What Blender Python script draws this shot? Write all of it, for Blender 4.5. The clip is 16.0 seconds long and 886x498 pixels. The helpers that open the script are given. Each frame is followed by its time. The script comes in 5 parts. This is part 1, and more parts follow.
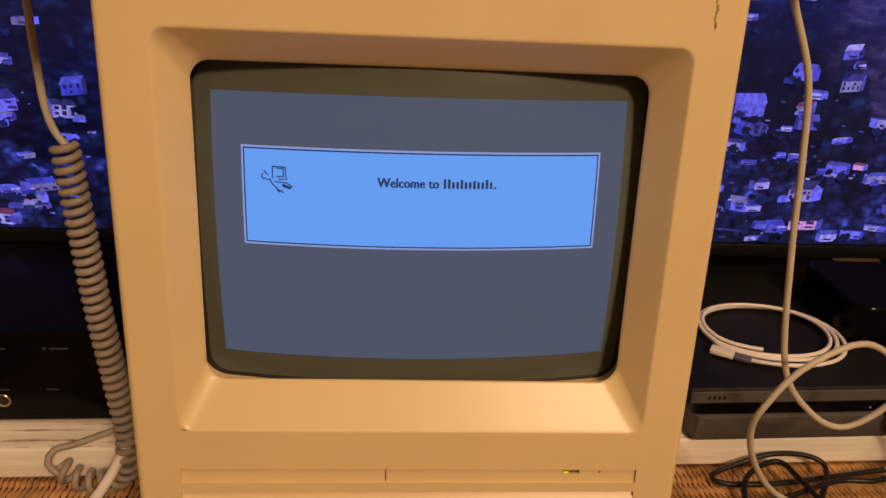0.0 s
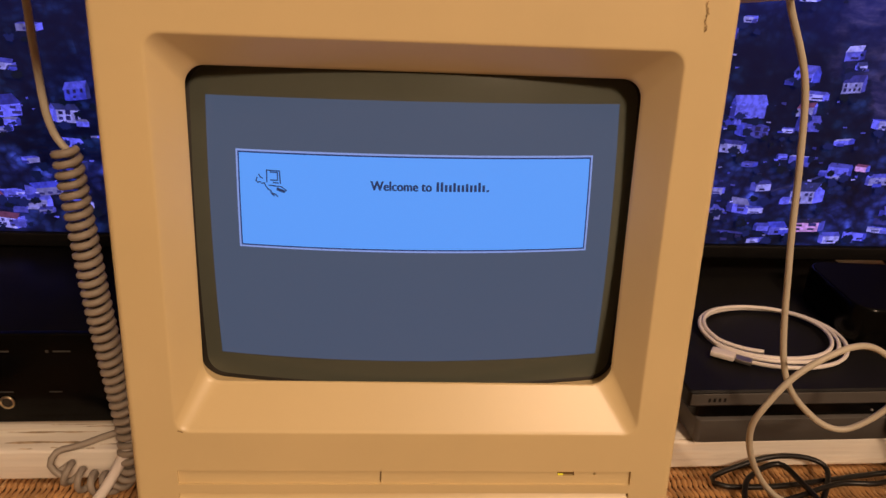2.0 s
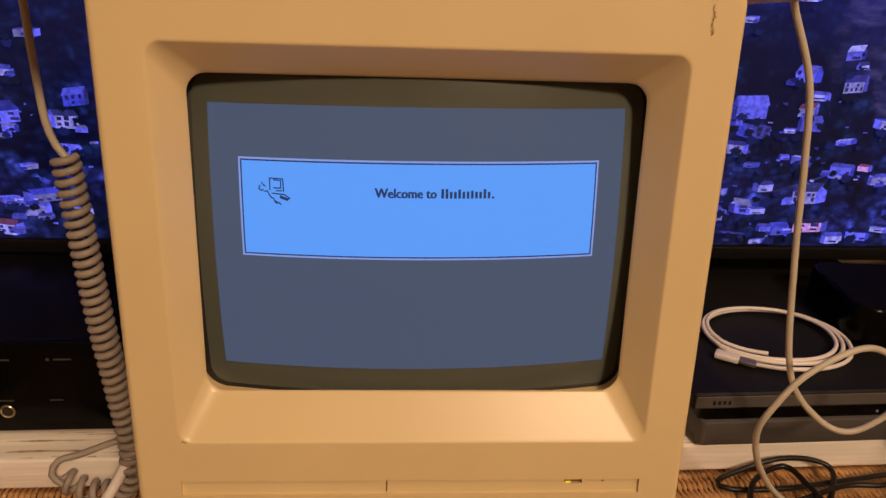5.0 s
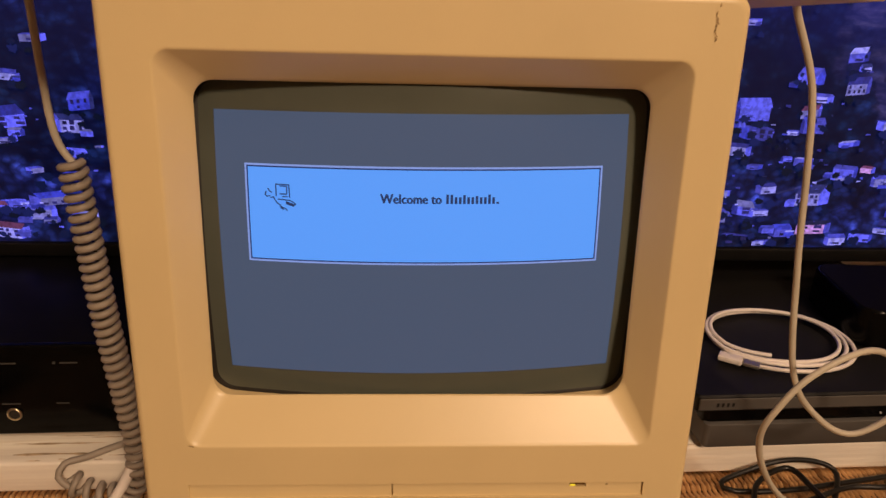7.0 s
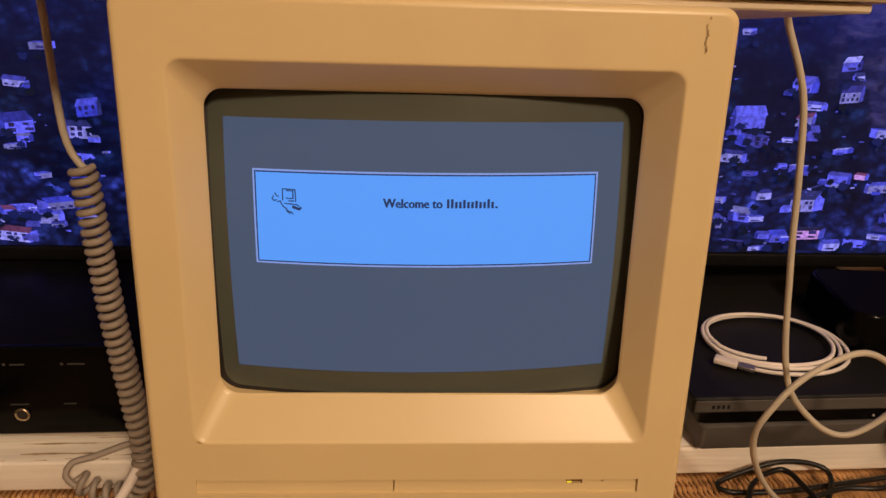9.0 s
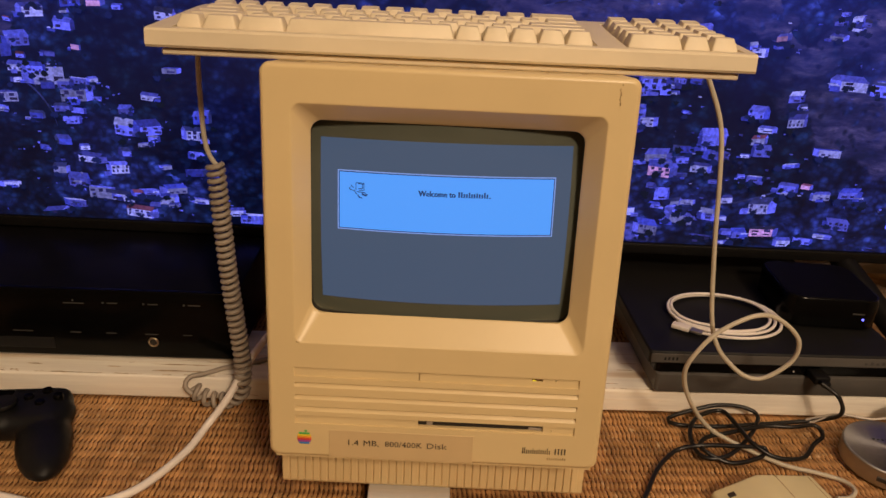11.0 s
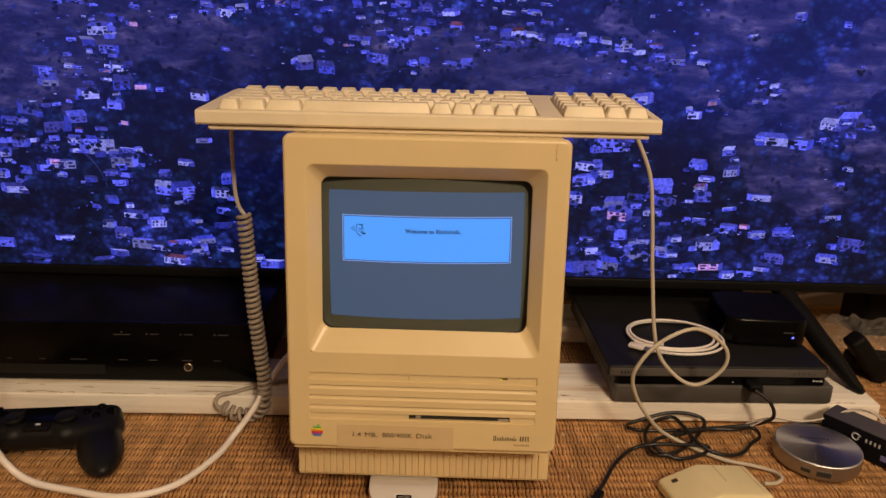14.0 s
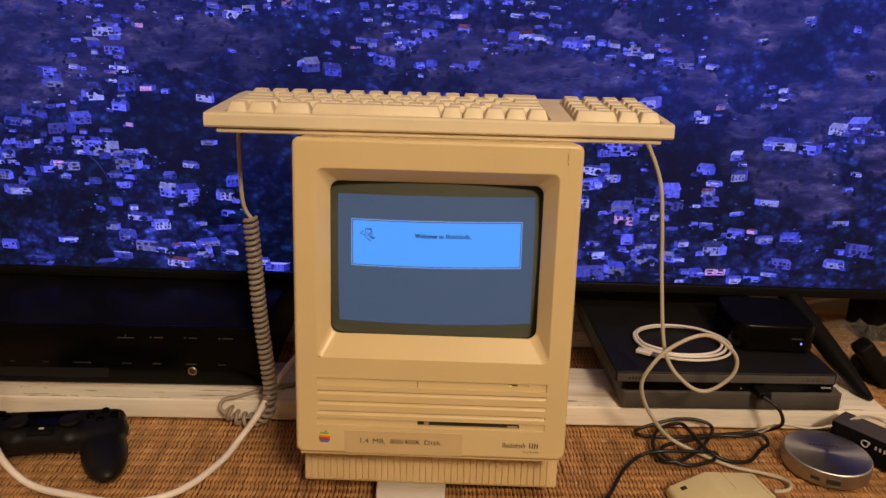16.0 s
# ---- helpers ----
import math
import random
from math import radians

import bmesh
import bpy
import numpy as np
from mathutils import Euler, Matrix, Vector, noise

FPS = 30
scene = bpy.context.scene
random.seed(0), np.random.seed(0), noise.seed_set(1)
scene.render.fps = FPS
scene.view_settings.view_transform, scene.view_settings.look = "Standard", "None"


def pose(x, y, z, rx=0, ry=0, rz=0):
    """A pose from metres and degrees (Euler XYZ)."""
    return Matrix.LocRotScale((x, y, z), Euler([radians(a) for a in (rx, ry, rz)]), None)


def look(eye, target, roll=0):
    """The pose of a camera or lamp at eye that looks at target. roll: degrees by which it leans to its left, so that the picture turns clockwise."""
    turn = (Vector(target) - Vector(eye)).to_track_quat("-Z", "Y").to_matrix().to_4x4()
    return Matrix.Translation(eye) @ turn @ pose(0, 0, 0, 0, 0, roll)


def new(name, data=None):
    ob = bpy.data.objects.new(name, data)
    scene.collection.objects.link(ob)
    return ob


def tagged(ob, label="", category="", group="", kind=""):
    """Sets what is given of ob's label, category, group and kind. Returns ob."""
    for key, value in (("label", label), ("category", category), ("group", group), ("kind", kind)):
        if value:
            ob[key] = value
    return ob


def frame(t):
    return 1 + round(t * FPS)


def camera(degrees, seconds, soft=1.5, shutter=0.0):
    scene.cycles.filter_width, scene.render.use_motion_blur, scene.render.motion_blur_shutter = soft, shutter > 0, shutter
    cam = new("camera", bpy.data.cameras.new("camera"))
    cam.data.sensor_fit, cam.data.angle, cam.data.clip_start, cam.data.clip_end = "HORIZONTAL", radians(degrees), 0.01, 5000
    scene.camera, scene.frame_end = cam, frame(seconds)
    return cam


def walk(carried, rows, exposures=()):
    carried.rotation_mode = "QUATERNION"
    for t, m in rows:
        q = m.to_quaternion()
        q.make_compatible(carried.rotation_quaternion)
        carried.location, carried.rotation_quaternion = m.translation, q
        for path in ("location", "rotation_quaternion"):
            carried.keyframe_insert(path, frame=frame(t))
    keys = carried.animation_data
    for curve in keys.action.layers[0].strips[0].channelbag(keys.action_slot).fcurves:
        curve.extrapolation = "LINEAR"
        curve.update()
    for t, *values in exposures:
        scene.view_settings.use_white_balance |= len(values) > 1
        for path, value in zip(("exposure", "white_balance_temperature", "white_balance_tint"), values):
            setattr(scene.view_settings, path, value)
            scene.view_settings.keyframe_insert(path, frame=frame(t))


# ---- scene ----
cam = camera(63.6, 16.0)
PATH = [
    (0, (-0.01, -0.241, 0.367), (0.122, 1.59, -0.427), 2.9),
    (0.5, (-0.007, -0.242, 0.368), (0.122, 1.59, -0.423), 2.8),
    (1, (-0.005, -0.242, 0.369), (0.112, 1.592, -0.42), 2.7),
    (1.5, (-0.004, -0.242, 0.369), (0.106, 1.593, -0.418), 2.5),
    (2, (-0.004, -0.243, 0.368), (0.106, 1.592, -0.42), 2.5),
    (2.5, (-0.004, -0.241, 0.368), (0.103, 1.591, -0.426), 2.5),
    (3, (-0.005, -0.24, 0.367), (0.103, 1.594, -0.421), 2.4),
    (3.5, (-0.005, -0.241, 0.368), (0.103, 1.594, -0.419), 2.4),
    (4, (-0.006, -0.239, 0.368), (0.105, 1.596, -0.419), 2.3),
    (6.5, (-0.007, -0.239, 0.372), (0.104, 1.596, -0.416), 1.9),
    (7, (-0.008, -0.24, 0.372), (0.1, 1.596, -0.415), 1.9),
    (7.5, (-0.011, -0.242, 0.371), (0.096, 1.594, -0.414), 2.0),
    (8, (-0.011, -0.244, 0.372), (0.099, 1.593, -0.411), 2.0),
    (10.3, (-0.005, -0.306, 0.396), (0.06, 1.543, -0.363), 2.1),
    (10.5, (-0.006, -0.332, 0.408), (0.04, 1.517, -0.353), 2.2),
    (11, (0.002, -0.422, 0.429), (-0.005, 1.42, -0.348), 2.6),
    (11.5, (0.017, -0.502, 0.443), (-0.029, 1.346, -0.32), 1.6),
    (12, (0.025, -0.54, 0.452), (-0.026, 1.325, -0.269), 0.8),
    (12.5, (0.027, -0.558, 0.451), (-0.016, 1.324, -0.224), 0.7),
    (13, (0.026, -0.565, 0.454), (-0.011, 1.328, -0.19), 0.8),
    (13.5, (0.027, -0.563, 0.453), (-0.005, 1.334, -0.181), 1.0),
    (14, (0.026, -0.558, 0.455), (-0.008, 1.342, -0.168), 1.2),
    (14.5, (0.022, -0.555, 0.455), (-0.019, 1.348, -0.157), 1.3),
    (15, (0.02, -0.554, 0.456), (-0.024, 1.35, -0.153), 1.3),
    (15.5, (0.017, -0.553, 0.456), (-0.022, 1.35, -0.159), 1.5),
    (16, (0.016, -0.552, 0.456), (-0.014, 1.349, -0.163), 1.5),
]
walk(cam, [(t, look(eye, target, roll)) for t, eye, target, roll in PATH],
     exposures=[(0.0, -0.12, 7400, 21), (0.5, -0.13, 6900, 21), (4.0, -0.13, 6750, 20), (8.2, -0.13, 6750, 19), (10.5, -0.13, 6500, 13), (12.5, -0.06, 6450, 11), (16.0, -0.06, 6300, 10)])


# ---- world and lamps ----
world = bpy.data.worlds.new("room_world")
scene.world = world
world.use_nodes = True
world.node_tree.nodes["Background"].inputs[0].default_value = (1.0, 0.8, 0.6, 1)
world.node_tree.nodes["Background"].inputs[1].default_value = 0.01


def area_lamp(name, eye, target, size, watts, colour):
    data = bpy.data.lights.new(name, "AREA")
    data.shape, data.size, data.energy, data.color = "DISK", size, watts, colour
    ob = new(name, data)
    ob.matrix_world = look(eye, target)
    return tagged(ob, "unseen warm lamp that lights the room", "lamp", "", "structure")


WARM = (1.0, 0.74, 0.48)
# unseen overhead lamp, added to brighten the table top and the sill
area_lamp("unseen_lamp", (0.50, -0.75, 1.93), (0.15, 0.0, 0.0), 0.45, 9, WARM)
# unseen main lamp behind the camera, placed from the sill highlight and the shadows
area_lamp("unseen_lamp", (0.74, -1.85, 1.66), (0.0, 0.0, 0.2), 0.40, 41, WARM)


# ---- materials ----
def mat(name, colour, rough=0.5, metal=0.0, vary=0.12, scale=40.0, bump=0.0, bump_scale=300.0, emit=None, power=0.0,
        coat=0.0, island=0.0, spec=0.5, stretch=(1, 1, 1), stain_or_glint=None, stain_or_glint_scale=9.0, stain_or_glint_at=0.62):
    m = bpy.data.materials.new(name)
    m.use_nodes = True
    nt = m.node_tree
    b = nt.nodes["Principled BSDF"]
    b.inputs["Roughness"].default_value = rough
    b.inputs["Metallic"].default_value = metal
    b.inputs["Coat Weight"].default_value = coat
    b.inputs["Coat Roughness"].default_value = 0.08
    b.inputs["Specular IOR Level"].default_value = spec
    tc = nt.nodes.new("ShaderNodeTexCoord")
    mp = nt.nodes.new("ShaderNodeMapping")
    mp.inputs["Scale"].default_value = stretch
    nt.links.new(tc.outputs["Object"], mp.inputs["Vector"])
    n = nt.nodes.new("ShaderNodeTexNoise")
    n.inputs["Scale"].default_value = scale
    n.inputs["Detail"].default_value = 6
    nt.links.new(mp.outputs[0], n.inputs["Vector"])
    r = nt.nodes.new("ShaderNodeValToRGB")
    lo, hi = [c * (1 - vary) for c in colour], [min(1, c * (1 + vary)) for c in colour]
    r.color_ramp.elements[0].color, r.color_ramp.elements[1].color = (*lo, 1), (*hi, 1)
    r.color_ramp.elements[0].position, r.color_ramp.elements[1].position = 0.3, 0.7
    nt.links.new(n.outputs["Fac"], r.inputs[0])
    out = r.outputs[0]
    # patches of a second colour: stains on paint and cord, painted glints on rattan
    if stain_or_glint:
        sn = nt.nodes.new("ShaderNodeTexNoise")
        sn.inputs["Scale"].default_value = stain_or_glint_scale
        sn.inputs["Detail"].default_value = 8
        nt.links.new(mp.outputs[0], sn.inputs["Vector"])
        sr = nt.nodes.new("ShaderNodeValToRGB")
        sr.color_ramp.elements[0].position, sr.color_ramp.elements[1].position = stain_or_glint_at, stain_or_glint_at + 0.1
        nt.links.new(sn.outputs["Fac"], sr.inputs[0])
        mx = nt.nodes.new("ShaderNodeMixRGB")
        mx.inputs[2].default_value = (*stain_or_glint, 1)
        nt.links.new(sr.outputs[0], mx.inputs[0])
        nt.links.new(out, mx.inputs[1])
        out = mx.outputs[0]
    if island:
        g = nt.nodes.new("ShaderNodeNewGeometry")
        mr = nt.nodes.new("ShaderNodeMapRange")
        mr.inputs[3].default_value, mr.inputs[4].default_value = 1 - island, 1 + island
        nt.links.new(g.outputs["Random Per Island"], mr.inputs[0])
        mu = nt.nodes.new("ShaderNodeMixRGB")
        mu.blend_type = "MULTIPLY"
        mu.inputs[0].default_value = 1
        nt.links.new(out, mu.inputs[1])
        nt.links.new(mr.outputs[0], mu.inputs[2])
        out = mu.outputs[0]
    nt.links.new(out, b.inputs["Base Color"])
    if bump:
        bn = nt.nodes.new("ShaderNodeTexNoise")
        bn.inputs["Scale"].default_value = bump_scale
        bn.inputs["Detail"].default_value = 3
        nt.links.new(mp.outputs[0], bn.inputs["Vector"])
        bp = nt.nodes.new("ShaderNodeBump")
        bp.inputs["Strength"].default_value = bump
        bp.inputs["Distance"].default_value = 0.001
        nt.links.new(bn.outputs["Fac"], bp.inputs["Height"])
        nt.links.new(bp.outputs[0], b.inputs["Normal"])
    if emit:
        b.inputs["Emission Color"].default_value = (*emit, 1)
        b.inputs["Emission Strength"].default_value = power
    return m


PLASTIC = mat("yellowed_plastic", (0.70, 0.545, 0.29), 0.34, vary=0.035, scale=14, bump=0.04, bump_scale=1500)
KEYTONE = mat("aged_cream_plastic", (0.74, 0.64, 0.46), 0.45, vary=0.04, scale=30, bump=0.12, bump_scale=1400)
KEYCAP = mat("cream_keycap", (0.76, 0.66, 0.48), 0.5, vary=0.05, scale=60)
MOUSEPL = mat("cream_mouse_plastic", (0.72, 0.63, 0.38), 0.42, vary=0.04, scale=30, bump=0.1, bump_scale=1400)
LABELPL = mat("tan_label_tape", (0.62, 0.46, 0.25), 0.32, vary=0.04, scale=30)
# near-black colour that stands for the shade inside openings
GAPSHADE = mat("gap_shade", (0.02, 0.015, 0.01), 0.7)
INK = mat("dark_ink", (0.04, 0.028, 0.018), 0.6)
SCUFF = mat("brown_scuff", (0.36, 0.24, 0.11), 0.8, vary=0.5, scale=900)
GASKET = mat("black_gasket", (0.012, 0.01, 0.008), 0.6)
CRTGLASS = mat("picture_tube_glass", (0.095, 0.105, 0.085), 0.18, vary=0.03, spec=0.35)
CRTGREY = mat("lit_grey_phosphor", (0.03, 0.03, 0.03), 0.16, vary=0.02, emit=(0.052, 0.092, 0.165), power=0.9, spec=0.3)
CRTBLUE = mat("lit_blue_phosphor", (0.03, 0.03, 0.03), 0.16, vary=0.02, emit=(0.075, 0.345, 1.0), power=1.02, spec=0.3)
CRTPALE = mat("lit_pale_border", (0.03, 0.03, 0.03), 0.16, emit=(0.26, 0.42, 0.95), power=0.8, spec=0.3)
CRTDARK = mat("unlit_line", (0.02, 0.02, 0.03), 0.2, emit=(0.01, 0.04, 0.17), power=0.8, spec=0.3)
CRTINK = mat("unlit_letter", (0.02, 0.02, 0.03), 0.2, emit=(0.012, 0.045, 0.16), power=0.7, spec=0.3)
YELLOWLED = mat("lit_yellow_lamp", (0.3, 0.25, 0.02), 0.4, emit=(0.75, 0.6, 0.02), power=1.0)
# the paler patches are glints on the strands, put into the base colour
RATTAN = mat("woven_rattan", (0.48, 0.262, 0.108), 0.31, vary=0.3, scale=45, island=0.10, stretch=(1, 0.5, 1),
             stain_or_glint=(0.68, 0.49, 0.29), stain_or_glint_scale=130, stain_or_glint_at=0.62)
RATTANWARP = mat("rattan_warp", (0.20, 0.085, 0.028), 0.6, vary=0.3, scale=60, island=0.2)
RATTANBED = mat("dark_backing", (0.060, 0.027, 0.011), 0.8, vary=0.3)
HONEYWOOD = mat("honey_wood_edge", (0.62, 0.33, 0.12), 0.38, vary=0.3, scale=18, stretch=(0.15, 2.5, 2.5), bump=0.15, bump_scale=200)
WHITEPAINT = mat("worn_white_paint", (0.90, 0.83, 0.73), 0.6, vary=0.15, scale=30, stretch=(0.16, 3.0, 3.0), bump=0.6, bump_scale=60,
                 stain_or_glint=(0.66, 0.53, 0.38), stain_or_glint_scale=15, stain_or_glint_at=0.54)
BAREWOOD = mat("bare_brown_wood", (0.52, 0.39, 0.25), 0.8, vary=0.5, scale=200)
BLACKGLOSS = mat("black_gloss_plastic", (0.0022, 0.002, 0.002), 0.2, vary=0.3, scale=20, spec=0.13)
BLACKMATT = mat("black_matt_plastic", (0.007, 0.0065, 0.0065), 0.48, vary=0.15, scale=60, bump=0.15, bump_scale=2000, spec=0.1)
BLACKLID = mat("black_lid_plastic", (0.0035, 0.003, 0.003), 0.6, vary=0.15, scale=60, spec=0.05)
CONSOLE = mat("charcoal_console_plastic", (0.011, 0.0105, 0.0105), 0.5, vary=0.1, scale=40, bump=0.15, bump_scale=2400, spec=0.16)
CONSOLEFACE = mat("dark_grey_console_front", (0.085, 0.079, 0.074), 0.5, vary=0.06, scale=40, spec=0.3)
CHARCOAL = mat("charcoal_rubber", (0.007, 0.0068, 0.0075), 0.42, vary=0.15, bump=0.2, bump_scale=1800, spec=0.25)
GREYPRINT = mat("grey_print", (0.055, 0.053, 0.05), 0.6)
DIMPRINT = mat("dim_grey_print", (0.036, 0.035, 0.034), 0.6)
BLACKSATIN = mat("black_satin_metal", (0.006, 0.0055, 0.006), 0.34, vary=0.3, scale=20, spec=0.06)
WHITEPRINT = mat("white_print", (0.55, 0.55, 0.58), 0.5)
GREYCORD = mat("grey_coiled_cord", (0.34, 0.29, 0.235), 0.5, vary=0.08)
BEIGECORD = mat("beige_cord", (0.52, 0.47, 0.37), 0.5, vary=0.08)
WHITECORD = mat("white_cord", (0.84, 0.78, 0.72), 0.42, vary=0.05, stain_or_glint=(0.6, 0.5, 0.4), stain_or_glint_scale=60, stain_or_glint_at=0.66)
FADEDCORD = mat("faded_white_cord", (0.60, 0.54, 0.48), 0.45, vary=0.08)
BLUEPRINT = mat("blue_print", (0.16, 0.16, 0.42), 0.5)
BLACKCORD = mat("black_cord", (0.006, 0.0052, 0.005), 0.38)
ALU = mat("brushed_aluminium", (0.70, 0.69, 0.68), 0.36, 0.4, vary=0.04, scale=300, stretch=(0.05, 3, 3))
SPUNALU = mat("spun_grey_aluminium", (0.44, 0.44, 0.45), 0.46, 1.0, vary=0.06, scale=200)
SPUNALU.node_tree.nodes["Principled BSDF"].inputs["Anisotropic"].default_value = 0.75
tang = SPUNALU.node_tree.nodes.new("ShaderNodeTangent")
tang.direction_type, tang.axis = "RADIAL", "Z"
SPUNALU.node_tree.links.new(tang.outputs[0], SPUNALU.node_tree.nodes["Principled BSDF"].inputs["Tangent"])
STEEL = mat("steel", (0.42, 0.40, 0.38), 0.45, 0.9)
BRASS = mat("pale_brass_ring", (0.75, 0.62, 0.42), 0.28, 1.0)
WALLPAINT = mat("warm_white_wall", (0.62, 0.55, 0.46), 0.85, vary=0.05, scale=5, bump=0.15, bump_scale=60)
CEILPAINT = mat("ceiling_paint", (0.75, 0.71, 0.65), 0.9, vary=0.03, scale=5)
FLOORWOOD = mat("brown_floor_boards", (0.24, 0.13, 0.06), 0.5, vary=0.25, scale=8, stretch=(0.3, 3, 1))
BLUELED = mat("lit_blue_lamp", (0.1, 0.1, 0.3), 0.4, emit=(0.10, 0.10, 1.0), power=4.0)
LABELWHITE = mat("white_paper_label", (0.75, 0.72, 0.68), 0.7, vary=0.04)
NAVYBOX = mat("navy_plastic", (0.005, 0.005, 0.008), 0.5, vary=0.1, spec=0.12)
SLATE = mat("slate_lid_plastic", (0.062, 0.057, 0.072), 0.5, vary=0.08)
FILM = bpy.data.materials.new("clear_crumpled_film")
FILM.use_nodes = True
fb = FILM.node_tree.nodes["Principled BSDF"]
fb.inputs["Base Color"].default_value = (0.9, 0.86, 0.8, 1)
fb.inputs["Roughness"].default_value = 0.06
fb.inputs["Alpha"].default_value = 0.10
fb.inputs["Specular IOR Level"].default_value = 0.9


# ---- mesh tools ----
def mesh_from(name, verts, faces, material=None, smooth=0):
    me = bpy.data.meshes.new(name)
    me.from_pydata([tuple(v) for v in verts], [], [tuple(f) for f in faces])
    me.update()
    bm = bmesh.new()
    bm.from_mesh(me)
    bmesh.ops.recalc_face_normals(bm, faces=bm.faces)
    bm.to_mesh(me)
    bm.free()
    if smooth:
        me.polygons.foreach_set("use_smooth", [True] * len(me.polygons))
        me.set_sharp_from_angle(angle=radians(smooth))
    if material:
        me.materials.append(material)
    return me


def part(name, me, parent, label="", m=None):
    """One mesh as one object under a thing, in its coordinates."""
    ob = new(name, me)
    ob.parent = parent
    if m is not None:
        ob.matrix_basis = m
    return tagged(ob, label)


def thing(name, m, label, category, group="", kind=""):
    ob = new(name)
    ob.empty_display_size = 0.02
    ob.matrix_basis = m
    return tagged(ob, label, category, group, kind)


def solo(name, me, label, category, group="", kind="", m=None):
    ob = new(name, me)
    if m is not None:
        ob.matrix_basis = m
    return tagged(ob, label, category, group, kind)


def joined(*lots):
    """Several (verts, faces) lots as one."""
    verts, faces = [], []
    for v, f in lots:
        k = len(verts)
        verts += list(v)
        faces += [tuple(i + k for i in q) for q in f]
    return verts, faces


def box(x0, x1, y0, y1, z0, z1):
    v = [(x, y, z) for x in (x0, x1) for y in (y0, y1) for z in (z0, z1)]
    return v, [(0, 1, 3, 2), (4, 6, 7, 5), (0, 4, 5, 1), (2, 3, 7, 6), (0, 2, 6, 4), (1, 5, 7, 3)]


def rbox(x0, x1, y0, y1, z0, z1, r=0.003, seg=3):
    """A box with rounded edges."""
    bm = bmesh.new()
    bmesh.ops.create_cube(bm, size=1)
    for v in bm.verts:
        v.co = Vector(((x0 + x1) / 2 + v.co.x * (x1 - x0), (y0 + y1) / 2 + v.co.y * (y1 - y0), (z0 + z1) / 2 + v.co.z * (z1 - z0)))
    bmesh.ops.bevel(bm, geom=bm.edges[:], offset=r, segments=seg, profile=0.5, affect="EDGES")
    out = [tuple(v.co) for v in bm.verts], [tuple(v.index for v in f.verts) for f in bm.faces]
    bm.free()
    return out


def ring_xz(cx, cz, hw, hh, r, y, n=7):
    """A rounded rectangle in a plane of constant y."""
    pts = []
    for k, (sx, sz) in enumerate(((1, 1), (-1, 1), (-1, -1), (1, -1))):
        for i in range(n + 1):
            a = math.pi / 2 * (k + i / n)
            pts.append((cx + sx * (hw - r) + r * math.cos(a), y, cz + sz * (hh - r) + r * math.sin(a)))
    return pts


def ring_xy(cx, cy, hw, hh, r, z, n=7):
    return [(x, zz, z) for x, _, zz in ring_xz(cx, cy, hw, hh, r, 0, n)]


def loft(rings, cap_a=True, cap_b=True):
    n = len(rings[0])
    verts = [p for r in rings for p in r]
    faces = [(k * n + i, k * n + (i + 1) % n, (k + 1) * n + (i + 1) % n, (k + 1) * n + i) for k in range(len(rings) - 1) for i in range(n)]
    if cap_a:
        faces.append(tuple(range(n)))
    if cap_b:
        faces.append(tuple(range((len(rings) - 1) * n, len(rings) * n)))
    return verts, faces


def lathe(profile, n=48, centre=(0, 0)):
    """Radius and height pairs turned round z; closed at both ends."""
    rings = [[(centre[0] + r * math.cos(2 * math.pi * i / n), centre[1] + r * math.sin(2 * math.pi * i / n), z) for i in range(n)] for r, z in profile]
    return loft(rings)


def smooth_line(points, step=0.004):
    """A smooth line through the points (Catmull-Rom)."""
    p = [np.array(q, float) for q in points]
    p = [2 * p[0] - p[1]] + p + [2 * p[-1] - p[-2]]
    out = []
    for i in range(1, len(p) - 2):
        n = max(2, int(np.linalg.norm(p[i + 1] - p[i]) / step))
        for k in range(n):
            t = k / n
            out.append(0.5 * (2 * p[i] + (p[i + 1] - p[i - 1]) * t + (2 * p[i - 1] - 5 * p[i] + 4 * p[i + 1] - p[i + 2]) * t * t
                              + (3 * p[i] - p[i - 1] - 3 * p[i + 1] + p[i + 2]) * t ** 3))
    out.append(p[-2])
    return out


def tube(line, r, n=8):
    line = [np.array(q, float) for q in line]
    rings, up = [], None
    for i, q in enumerate(line):
        d = line[min(i + 1, len(line) - 1)] - line[max(i - 1, 0)]
        d = d / (np.linalg.norm(d) + 1e-12)
        if up is None:
            up = np.cross(d, (0.3, 0.5, 0.81))
        up = up - d * np.dot(up, d)
        up = up / (np.linalg.norm(up) + 1e-12)
        side = np.cross(d, up)
        rr = r[i] if isinstance(r, (list, tuple)) else r
        rings.append([tuple(q + rr * (math.cos(2 * math.pi * k / n) * up + math.sin(2 * math.pi * k / n) * side)) for k in range(n)])
    return loft(rings)


